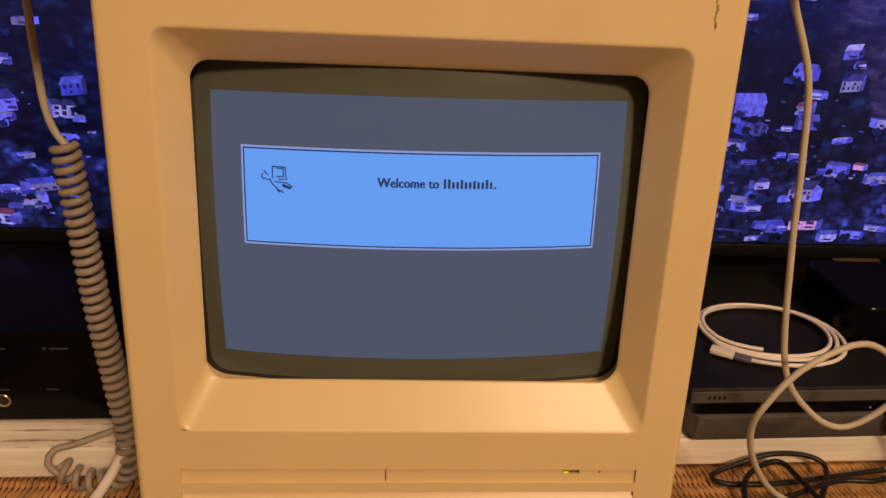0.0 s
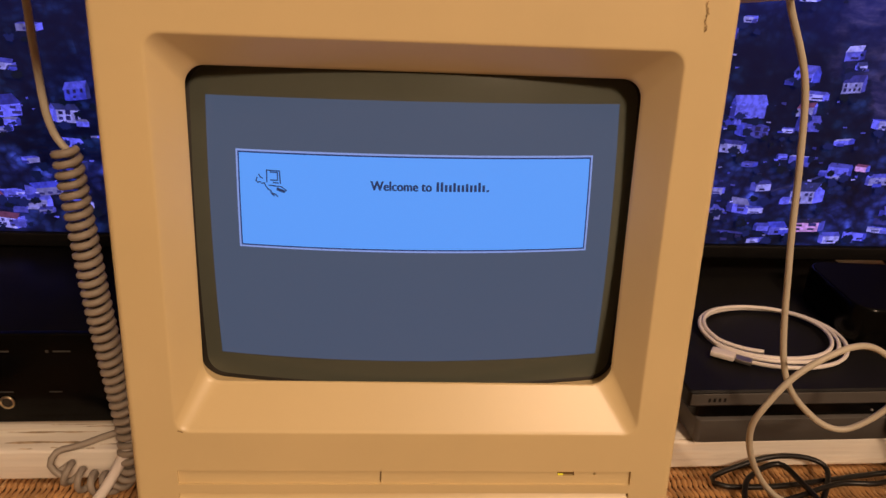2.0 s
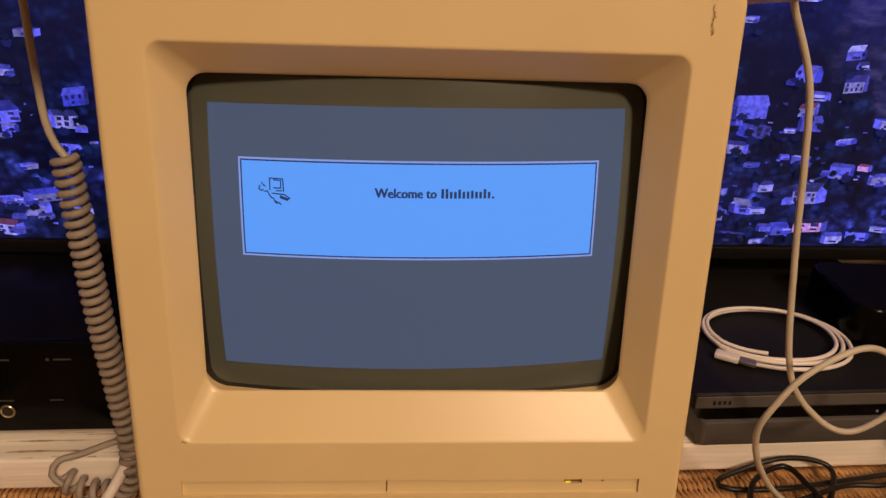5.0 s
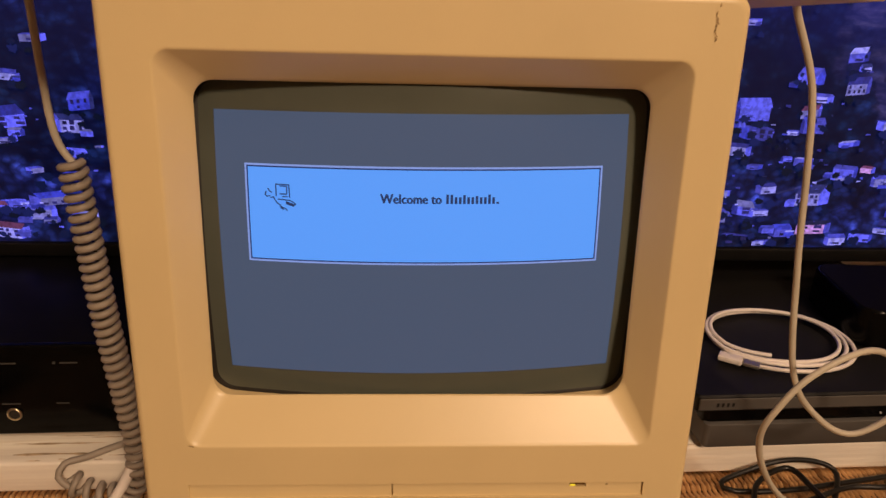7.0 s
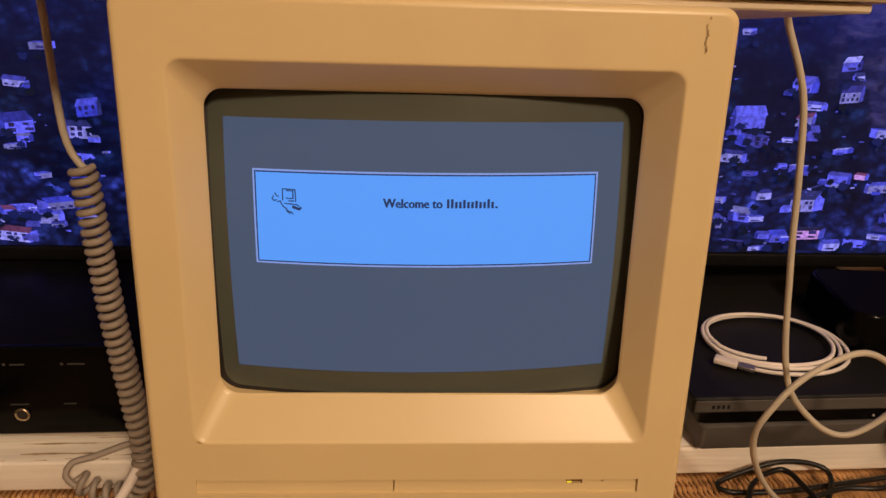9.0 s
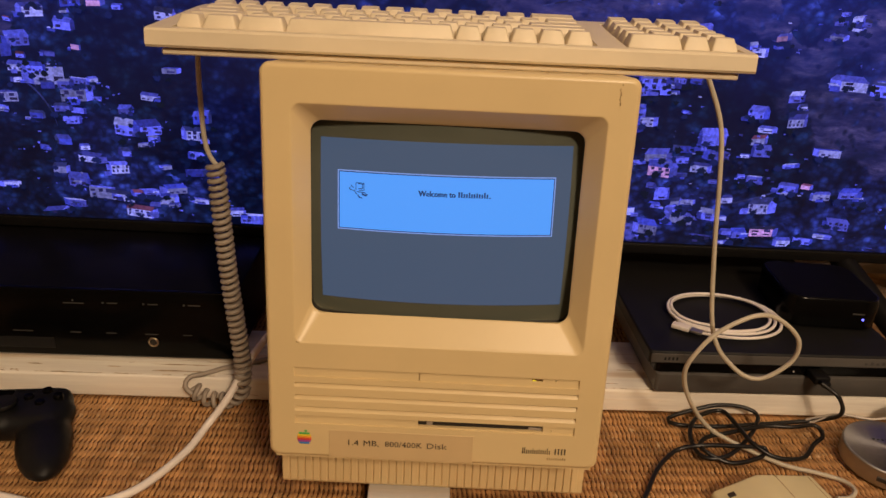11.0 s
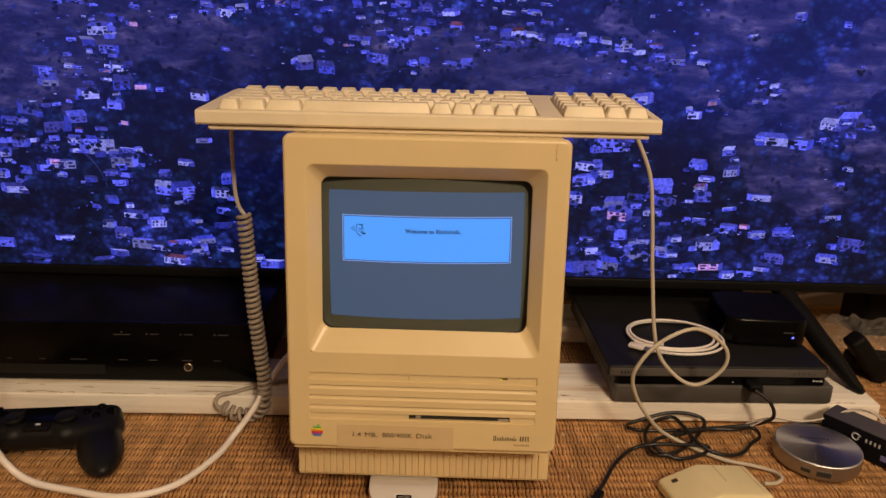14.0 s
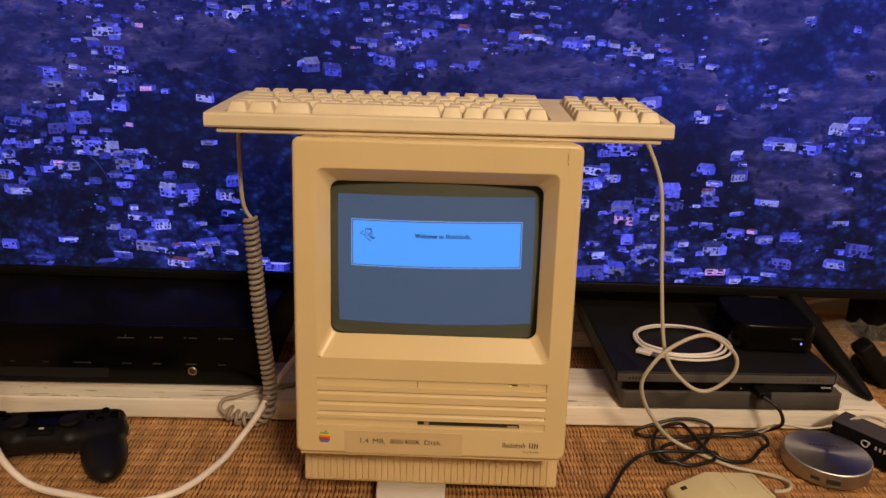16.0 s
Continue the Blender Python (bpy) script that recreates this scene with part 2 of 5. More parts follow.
def coil_line(line, r, pitch, n=14):
    """A helix of radius r round a line."""
    line = [np.array(q, float) for q in line]
    out, a, up = [], 0.0, None
    s = np.concatenate([[0], np.cumsum([np.linalg.norm(b - c) for b, c in zip(line[1:], line[:-1])])])
    total = int(s[-1] / pitch * n)
    for k in range(total):
        u = s[-1] * k / total
        i = min(max(int(np.searchsorted(s, u)) - 1, 0), len(line) - 2)
        q = line[i] + (line[i + 1] - line[i]) * ((u - s[i]) / max(s[i + 1] - s[i], 1e-9))
        d = line[min(i + 2, len(line) - 1)] - line[max(i - 1, 0)]
        d = d / np.linalg.norm(d)
        if up is None:
            up = np.cross(d, (0, 1, 0))
        up = up - d * np.dot(up, d)
        up = up / np.linalg.norm(up)
        a = 2 * math.pi * k / n
        out.append(q + r * (math.cos(a) * up + math.sin(a) * np.cross(d, up)))
    return out


def finished(tmp, name, material, smooth):
    dg = bpy.context.evaluated_depsgraph_get()
    me = bpy.data.meshes.new_from_object(tmp.evaluated_get(dg))
    me.name = name
    old = tmp.data
    bpy.data.objects.remove(tmp)
    bpy.data.meshes.remove(old)
    me.materials.clear()
    me.materials.append(material)
    me.polygons.foreach_set("use_smooth", [True] * len(me.polygons))
    me.set_sharp_from_angle(angle=radians(smooth))
    return me


def carved(name, lot, cutter, material, smooth=30):
    """A lot with a cutter taken out of it."""
    tmp, knife = new("tmp", mesh_from("tmp", *lot)), new("knife", mesh_from("knife", *cutter))
    md = tmp.modifiers.new("cut", "BOOLEAN")
    md.operation, md.solver, md.object, md.use_self = "DIFFERENCE", "EXACT", knife, True
    me = finished(tmp, name, material, smooth)
    old = knife.data
    bpy.data.objects.remove(knife)
    bpy.data.meshes.remove(old)
    return me


def moulded(name, lot, material, voxel=0.002, rounds=8):
    """Overlapping forms melted into one rounded skin."""
    tmp = new("tmp", mesh_from("tmp", *lot))
    md = tmp.modifiers.new("melt", "REMESH")
    md.mode, md.voxel_size = "VOXEL", voxel
    sm = tmp.modifiers.new("soften", "SMOOTH")
    sm.iterations, sm.factor = rounds, 0.5
    return finished(tmp, name, material, 60)


def text_lot(words, height, width):
    """Letters of the built-in font, fitted to a width and a cap height, in x and z from the lower left corner."""
    cu = bpy.data.curves.new("letters", "FONT")
    cu.body, cu.resolution_u = words, 2
    tmp = new("tmp", cu)
    dg = bpy.context.evaluated_depsgraph_get()
    me = bpy.data.meshes.new_from_object(tmp.evaluated_get(dg))
    v = np.array([p.co[:] for p in me.vertices])
    f = [tuple(p.vertices) for p in me.polygons]
    bpy.data.objects.remove(tmp)
    bpy.data.meshes.remove(me)
    bpy.data.curves.remove(cu)
    x = (v[:, 0] - v[:, 0].min()) / (v[:, 0].max() - v[:, 0].min()) * width
    z = v[:, 1] * height / 0.70
    return [(a, 0.0, b) for a, b in zip(x, z)], f


def letter_bars(x0, x1, z0, height, heights, fill=0.55):
    """A row of upright bars in place of a word, flat in x and z."""
    w = (x1 - x0) / len(heights)
    return joined(*[([(x0 + i * w, 0, z0), (x0 + i * w + w * fill, 0, z0), (x0 + i * w + w * fill, 0, z0 + height * h), (x0 + i * w, 0, z0 + height * h)], [(0, 1, 2, 3)])
                    for i, h in enumerate(heights)])


def shifted(lot, dx=0.0, dy=0.0, dz=0.0):
    return [(x + dx, y + dy, z + dz) for x, y, z in lot[0]], lot[1]


def turned(lot, m):
    return [tuple(m @ Vector(v)) for v in lot[0]], lot[1]


# ---- room ----
def slab(name, b, material, label):
    return solo(name, mesh_from(name, *box(*b), material), label, name.split("_")[0], "", "structure")


slab("wall_north", (-2.4, 2.4, 0.575, 0.70, -0.75, 1.98), WALLPAINT, "warm white painted wall behind the television")
slab("wall_south", (-2.4, 2.4, -3.35, -3.2, -0.75, 1.98), WALLPAINT, "warm white painted wall across the room")
slab("wall_west", (-2.55, -2.4, -3.35, 0.70, -0.75, 1.98), WALLPAINT, "warm white painted side wall")
slab("wall_east", (2.4, 2.55, -3.35, 0.70, -0.75, 1.98), WALLPAINT, "warm white painted side wall")
slab("floor", (-2.4, 2.4, -3.2, 0.575, -0.80, -0.75), FLOORWOOD, "brown wooden floor")
slab("ceiling", (-2.55, 2.55, -3.35, 0.70, 1.98, 2.08), CEILPAINT, "plain white ceiling")

# ---- rattan table ----
TABLE = pose(0, 0.008, 0, 0, 0, 1.9)
table = thing("rattan_table", TABLE, "woven rattan table top with a honey wood front edge", "table")
part("table_body", mesh_from("table_body", *box(-0.86, 0.95, 0.0, 0.535, -0.12, -0.0065), RATTANBED), table, "dark backing under the weave")
part("front_edge", mesh_from("front_edge", *rbox(-0.86, 0.95, -0.05, -0.0005, -0.12, 0.001, 0.006), HONEYWOOD, 40), table, "honey-coloured wooden front edge")
part("back_edge", mesh_from("back_edge", *rbox(-0.86, 0.95, 0.535, 0.55, -0.12, 0.002, 0.004), HONEYWOOD, 40), table)
for x in (-0.8, 0.88):
    for y in (0.0, 0.49):
        part("leg", mesh_from("leg", *rbox(x, x + 0.05, y, y + 0.05, -0.75, -0.118, 0.005), HONEYWOOD, 40), table)


def strands(x0, x1, y0, y1, pitch=0.0041, row=0.0116, step=0.00116):
    """Strands along y, bound in rows: they touch at each row, lean to and fro between rows and leave slanted slits."""
    verts, faces = [], []
    ys = np.arange(y0, y1, step)
    rng = np.random.default_rng(4)
    for i, x in enumerate(np.arange(x0, x1, pitch)):
        ph = 2 * math.pi * ys / row + rng.normal(0, 0.10) + 0.25 * np.sin(ys * 23 + 1) + 0.15 * np.sin(x * 9)
        bind = np.clip((np.cos(ph) + 0.15) * 2.0, 0, 1)
        h = pitch * (0.47 + rng.normal(0, 0.02)) * (1 - (0.33 + rng.normal(0, 0.06)) * (1 - bind))
        h = np.clip(h + rng.normal(0, 0.00007, len(ys)), 0.0006, None)
        z = -0.0022 + 0.0005 * np.cos(ph) + rng.normal(0, 0.00014) + rng.normal(0, 0.00006, len(ys))
        drift = rng.normal(0, 0.00016) + 0.0002 * np.sin(ys * 60 + rng.uniform(0, 6)) + 0.13 * pitch * np.sin(ph / 2)
        k = len(verts)
        for j, y in enumerate(ys):
            for dx, dz in ((-1.0, -0.0010), (-0.5, 0.0007), (0.5, 0.0007), (1.0, -0.0010)):
                verts.append((x + drift[j] + dx * h[j], y, z[j] + dz))
        for j in range(len(ys) - 1):
            for c in range(3):
                a = k + j * 4 + c
                faces.append((a, a + 1, a + 5, a + 4))
    return verts, faces


def weave_mesh(name, lot, material):
    me = bpy.data.meshes.new(name)
    me.from_pydata(lot[0], [], lot[1])
    me.update()
    me.polygons.foreach_set("use_smooth", [True] * len(me.polygons))
    me.materials.append(material)
    return me


tagged(part("rattan_weave", weave_mesh("rattan_weave", strands(-0.70, 0.72, 0.0, 0.19), RATTAN), table, "brown woven rattan strands"), kind="stuff")
tagged(part("rattan_weave", weave_mesh("rattan_weave", strands(-0.30, 0.80, 0.19, 0.534, 0.0050, 0.0116, 0.0022), RATTAN), table, "brown woven rattan strands"), kind="stuff")
warps = joined(*[box(-0.70, 0.80, y + 0.0042, y + 0.0074, -0.0052, -0.0030) for y in np.arange(0.0, 0.53, 0.0116)])
tagged(part("rattan_warp", mesh_from("rattan_warp", *warps, RATTANWARP), table), kind="stuff")

# ---- white board across the table ----
def worn_marks(x0, x1, seed):
    """Irregular bare patches and hairline cracks along the front edge of a board."""
    rng = random.Random(seed)
    v, f = [], []
    x = x0
    while x < x1:
        w, d = rng.choice((0.006, 0.012, 0.02, 0.045)) * rng.uniform(0.6, 1.4), rng.uniform(0.0006, 0.0028)
        y = 0.0026 + rng.choice((0.0, 0.0, 0.0, 0.0, 0.0015, 0.004, 0.010, 0.017, 0.025, 0.040)) * rng.uniform(0.5, 1.2)
        n = 7
        k = len(v)
        for i in range(n):
            v.append((x + w * i / (n - 1), y - d * rng.uniform(0.05, 0.6) * (0.2 if i in (0, n - 1) else 1), 0.0262))
        for i in reversed(range(n)):
            v.append((x + w * i / (n - 1), y + d * rng.uniform(0.05, 0.7) * (0.2 if i in (0, n - 1) else 1), 0.0262))
        f.append(tuple(range(k, k + 2 * n)))
        if rng.random() < 0.035:
            z, q = rng.uniform(0.008, 0.023), rng.uniform(0.010, 0.030)
            k = len(v)
            for i in range(6):
                v.append((x + q * i / 5, -0.0002, z - 0.0022 * i / 5 + rng.uniform(-0.0003, 0.0)))
            for i in reversed(range(6)):
                v.append((x + q * i / 5, -0.0002, z - 0.0022 * i / 5 + rng.uniform(0.0001, 0.0006)))
            f.append(tuple(range(k, k + 12)))
        x += rng.uniform(0.003, 0.016)
    return v, f


def board(x0, x1, depth, m, label, seed):
    ob = thing("white_board", m, label, "board")
    part("plank", mesh_from("plank", *rbox(x0, x1, 0, depth, 0.0006, 0.026, 0.0025), WHITEPAINT, 40), ob)
    tagged(part("worn_edge", mesh_from("worn_edge", *worn_marks(x0 + 0.01, x1 - 0.05, seed), BAREWOOD), ob, "bare brown wood where the paint is gone"), kind="stuff")


board(-0.80, 0.5355, 0.098, pose(0, 0.1840, 0, 0, 0, 1.75), "worn white painted wooden board lying on the rattan", 3)
board(-0.80, 0.47, 0.090, pose(0, 0.395, 0, 0, 0, 1.7), "worn white painted wooden board under the back of the equipment", 5)

# ---- television ----
TVY, TVZ, TVW, TVH = 0.362, 0.1185, 1.45, 0.815
tv = thing("television", pose(-0.01, TVY, TVZ, 0, 0.0, 0.4), "large black flat television showing a hillside of houses", "television")
screenmat = bpy.data.materials.new("lit_hillside_picture")
screenmat.use_nodes = True
nt = screenmat.node_tree
sb = nt.nodes["Principled BSDF"]
sb.inputs["Base Color"].default_value = (0.01, 0.01, 0.012, 1)
sb.inputs["Roughness"].default_value = 0.3
sb.inputs["Specular IOR Level"].default_value = 0.1
tc = nt.nodes.new("ShaderNodeTexCoord")


def noise_ramp(scale, detail, stops, squash=1.0, distort=0.0):
    mp = nt.nodes.new("ShaderNodeMapping")
    mp.inputs["Scale"].default_value = (1, 1, squash)
    nt.links.new(tc.outputs["Object"], mp.inputs["Vector"])
    n = nt.nodes.new("ShaderNodeTexNoise")
    n.inputs["Scale"].default_value, n.inputs["Detail"].default_value, n.inputs["Distortion"].default_value = scale, detail, distort
    nt.links.new(mp.outputs[0], n.inputs["Vector"])
    r = nt.nodes.new("ShaderNodeValToRGB")
    while len(r.color_ramp.elements) < len(stops):
        r.color_ramp.elements.new(0.5)
    for e, (at, c) in zip(r.color_ramp.elements, stops):
        e.position, e.color = at, (*c, 1)
    nt.links.new(n.outputs["Fac"], r.inputs[0])
    return r.outputs[0]


def mixed(a, b, fac, blend="MIX"):
    mx = nt.nodes.new("ShaderNodeMixRGB")
    mx.blend_type = blend
    if isinstance(fac, float):
        mx.inputs[0].default_value = fac
    else:
        nt.links.new(fac, mx.inputs[0])
    nt.links.new(a, mx.inputs[1])
    nt.links.new(b, mx.inputs[2])
    return mx.outputs[0]


def ranged(socket, a, b, c=0.0, d=1.0):
    mr = nt.nodes.new("ShaderNodeMapRange")
    for i, v in zip((1, 2, 3, 4), (a, b, c, d)):
        mr.inputs[i].default_value = v
    nt.links.new(socket, mr.inputs[0])
    return mr.outputs[0]


def maths(kind, a, b=None):
    m = nt.nodes.new("ShaderNodeMath")
    m.operation = kind
    nt.links.new(a, m.inputs[0])
    if b is not None:
        nt.links.new(b, m.inputs[1])
    return m.outputs[0]


def plain(c):
    n = nt.nodes.new("ShaderNodeRGB")
    n.outputs[0].default_value = (*c, 1)
    return n.outputs[0]


upper = nt.nodes.new("ShaderNodeSeparateXYZ")
nt.links.new(tc.outputs["Object"], upper.inputs[0])
# a wobbled place, so that slopes and crowns have ragged edges
wob = nt.nodes.new("ShaderNodeTexNoise")
wob.inputs["Scale"].default_value, wob.inputs["Detail"].default_value = 26, 14
nt.links.new(tc.outputs["Object"], wob.inputs["Vector"])
wide = nt.nodes.new("ShaderNodeVectorMath")
wide.operation = "MULTIPLY_ADD"
wide.inputs[1].default_value = (0.11, 0.0, 0.11)
nt.links.new(wob.outputs["Color"], wide.inputs[0])
nt.links.new(tc.outputs["Object"], wide.inputs[2])


small = nt.nodes.new("ShaderNodeVectorMath")
small.operation = "MULTIPLY_ADD"
small.inputs[1].default_value = (0.014, 0.0, 0.014)
nt.links.new(wob.outputs["Color"], small.inputs[0])
nt.links.new(tc.outputs["Object"], small.inputs[2])


def slope_patch(x, z, rx, rz, turn):
    """A soft leaning oval of the hillside."""
    mp = nt.nodes.new("ShaderNodeMapping")
    mp.vector_type = "TEXTURE"
    mp.inputs["Location"].default_value = (x + 0.055, 0, z + 0.055)
    mp.inputs["Rotation"].default_value = (0, radians(turn), 0)
    mp.inputs["Scale"].default_value = (rx, 1, rz)
    nt.links.new(wide.outputs[0], mp.inputs["Vector"])
    g = nt.nodes.new("ShaderNodeTexGradient")
    g.gradient_type = "SPHERICAL"
    nt.links.new(mp.outputs[0], g.inputs["Vector"])
    return g.outputs["Fac"]


def crowns(scale, seed):
    mp = nt.nodes.new("ShaderNodeMapping")
    mp.inputs["Location"].default_value = (seed, 0, seed * 2)
    mp.inputs["Scale"].default_value = (1, 1, 1.35)
    nt.links.new(small.outputs[0], mp.inputs["Vector"])
    v = nt.nodes.new("ShaderNodeTexVoronoi")
    v.inputs["Scale"].default_value = scale
    nt.links.new(mp.outputs[0], v.inputs["Vector"])
    tone = nt.nodes.new("ShaderNodeSeparateColor")
    nt.links.new(v.outputs["Color"], tone.inputs[0])
    return maths("MULTIPLY", ranged(v.outputs["Distance"], 0.10, 0.70, 1.35, 0.18), ranged(tone.outputs[0], 0, 1, 0.35, 1.65))


fine = noise_ramp(85, 7, [(0.34, (0.30, 0.34, 0.30)), (0.50, (0.85, 0.9, 0.85)), (0.68, (1.75, 1.7, 1.7))], 1.2, 0.1)
zones = noise_ramp(7, 6, [(0.38, (0.0009, 0.0034, 0.013)), (0.50, (0.0024, 0.0060, 0.036)), (0.60, (0.0070, 0.0110, 0.090))], 1.4, 0.3)
hill = mixed(zones, fine, 1.0, "MULTIPLY")
hill = mixed(hill, crowns(48, 0.0), 0.85, "MULTIPLY")
hill = mixed(hill, crowns(125, 0.7), 0.8, "MULTIPLY")
hill = mixed(hill, plain((2.8, 2.9, 2.9)), 1.0, "MULTIPLY")
# bare and grassy slopes, streaked by gullies
def gullies(turn):
    """Streaked bare earth running down a slope."""
    mp = nt.nodes.new("ShaderNodeMapping")
    mp.inputs["Rotation"].default_value = (0, radians(turn), 0)
    mp.inputs["Scale"].default_value = (1, 1, 3.2)
    nt.links.new(small.outputs[0], mp.inputs["Vector"])
    n = nt.nodes.new("ShaderNodeTexNoise")
    n.inputs["Scale"].default_value, n.inputs["Detail"].default_value, n.inputs["Roughness"].default_value = 17, 15, 0.68
    nt.links.new(mp.outputs[0], n.inputs["Vector"])
    r = nt.nodes.new("ShaderNodeValToRGB")
    stops = ((0.36, (0.004, 0.007, 0.036)), (0.47, (0.014, 0.014, 0.075)), (0.56, (0.042, 0.036, 0.135)), (0.70, (0.15, 0.115, 0.29)))
    while len(r.color_ramp.elements) < len(stops):
        r.color_ramp.elements.new(0.5)
    for e, (at, c) in zip(r.color_ramp.elements, stops):
        e.position, e.color = at, (*c, 1)
    nt.links.new(n.outputs["Fac"], r.inputs[0])
    return r.outputs[0]


gully = mixed(gullies(-28), gullies(38), ranged(upper.outputs["X"], -0.05, 0.15))
shrubs = nt.nodes.new("ShaderNodeTexVoronoi")
shrubs.inputs["Scale"].default_value = 85
nt.links.new(small.outputs[0], shrubs.inputs["Vector"])
SLOPES = ((-0.54, 0.33, 0.12, 0.10, 20), (-0.51, 0.245, 0.15, 0.05, -12), (-0.34, 0.315, 0.20, 0.06, 10), (0.53, 0.275, 0.13, 0.05, -48), (0.43, 0.235, 0.08, 0.035, -30),
          (0.46, 0.145, 0.13, 0.055, 22), (0.55, 0.20, 0.10, 0.03, 40), (0.30, 0.285, 0.15, 0.022, 36), (0.08, 0.285, 0.24, 0.05, 6), (0.40, 0.36, 0.12, 0.06, -30))
bare = None
for place in SLOPES:
    f = ranged(slope_patch(*place), 0.20, 0.34)
    bare = f if bare is None else maths("MAXIMUM", bare, f)
bare = maths("MULTIPLY", bare, ranged(wob.outputs["Fac"], 0.35, 0.6, 0.5, 1.0))
hill = mixed(hill, gully, maths("MULTIPLY", bare, ranged(shrubs.outputs["Distance"], 0.16, 0.34, 0.15, 1.0)))
shade = None
for place in ((0.30, 0.19, 0.20, 0.07, 0), (-0.28, 0.15, 0.15, 0.11, 20), (-0.53, 0.085, 0.12, 0.05, 0), (0.40, 0.085, 0.10, 0.05, 0), (-0.22, 0.27, 0.12, 0.05, 0)):
    f = ranged(slope_patch(*place), 0.10, 0.45)
    shade = f if shade is None else maths("MAXIMUM", shade, f)
hill = mixed(hill, plain((0.58, 0.64, 0.60)), shade, "MULTIPLY")
haze = maths("ADD", ranged(upper.outputs["Z"], 0.05, 0.50, 0.10, 0.9), ranged(slope_patch(0.44, 0.36, 0.34, 0.20, 0), 0.0, 1.0, 0.0, 1.9))
hill = mixed(hill, plain((0.0020, 0.0060, 0.086)), haze, "ADD")
nt.links.new(hill, sb.inputs["Emission Color"])
sb.inputs["Emission Strength"].default_value = 1.0
part("screen", mesh_from("screen", *box(-TVW / 2, TVW / 2, 0, 0.004, 0, TVH), screenmat), tv, "lit screen with a dusky blue hillside")
bez = joined(rbox(-TVW / 2 - 0.012, TVW / 2 + 0.012, -0.004, 0.03, -0.0135, -0.0005, 0.002), rbox(-TVW / 2 - 0.012, TVW / 2 + 0.012, -0.004, 0.03, TVH + 0.0005, TVH + 0.012, 0.002),
             rbox(-TVW / 2 - 0.012, -TVW / 2 - 0.0005, -0.0035, 0.03, -0.0005, TVH + 0.0005, 0.002), rbox(TVW / 2 + 0.0005, TVW / 2 + 0.012, -0.0035, 0.03, -0.0005, TVH + 0.0005, 0.002))
part("bezel", mesh_from("bezel", *bez, BLACKMATT, 40), tv, "thin black bezel")
part("back_shell", mesh_from("back_shell", *rbox(-TVW / 2, TVW / 2, 0.005, 0.06, 0.0, TVH, 0.01), BLACKMATT, 40), tv)

HOUSEMATS = [mat("lit_house_wall", (0.02, 0.02, 0.02), 0.3, emit=(0.11, 0.125, 1.0), power=0.95, spec=0.05), mat("lit_house_wall_pale", (0.02, 0.02, 0.02), 0.3, emit=(0.30, 0.31, 1.0), power=0.9, spec=0.05),
             mat("lit_house_wall_dim", (0.02, 0.02, 0.02), 0.3, emit=(0.034, 0.048, 0.58), power=0.9, spec=0.05), mat("lit_roof_violet", (0.02, 0.02, 0.02), 0.3, emit=(0.058, 0.07, 0.62), power=0.9, spec=0.05),
             mat("lit_roof_red", (0.02, 0.02, 0.02), 0.3, emit=(0.17, 0.05, 0.16), power=0.8, spec=0.05), mat("lit_roof_dark", (0.02, 0.02, 0.02), 0.3, emit=(0.022, 0.03, 0.18), power=0.9, spec=0.05),
             mat("lit_window_dark", (0.02, 0.02, 0.02), 0.3, emit=(0.02, 0.02, 0.16), power=0.8, spec=0.05), mat("lit_house_rosy", (0.02, 0.02, 0.02), 0.3, emit=(0.50, 0.26, 0.75), power=0.8, spec=0.05),
             mat("lit_tree_black", (0.01, 0.01, 0.01), 0.3, emit=(0.0018, 0.0055, 0.022), power=1.0, spec=0.05), mat("lit_tree_navy", (0.01, 0.01, 0.01), 0.3, emit=(0.0030, 0.0080, 0.050), power=1.0, spec=0.05),
             mat("lit_tree_blue", (0.01, 0.01, 0.01), 0.3, emit=(0.0065, 0.0130, 0.100), power=1.0, spec=0.05)]


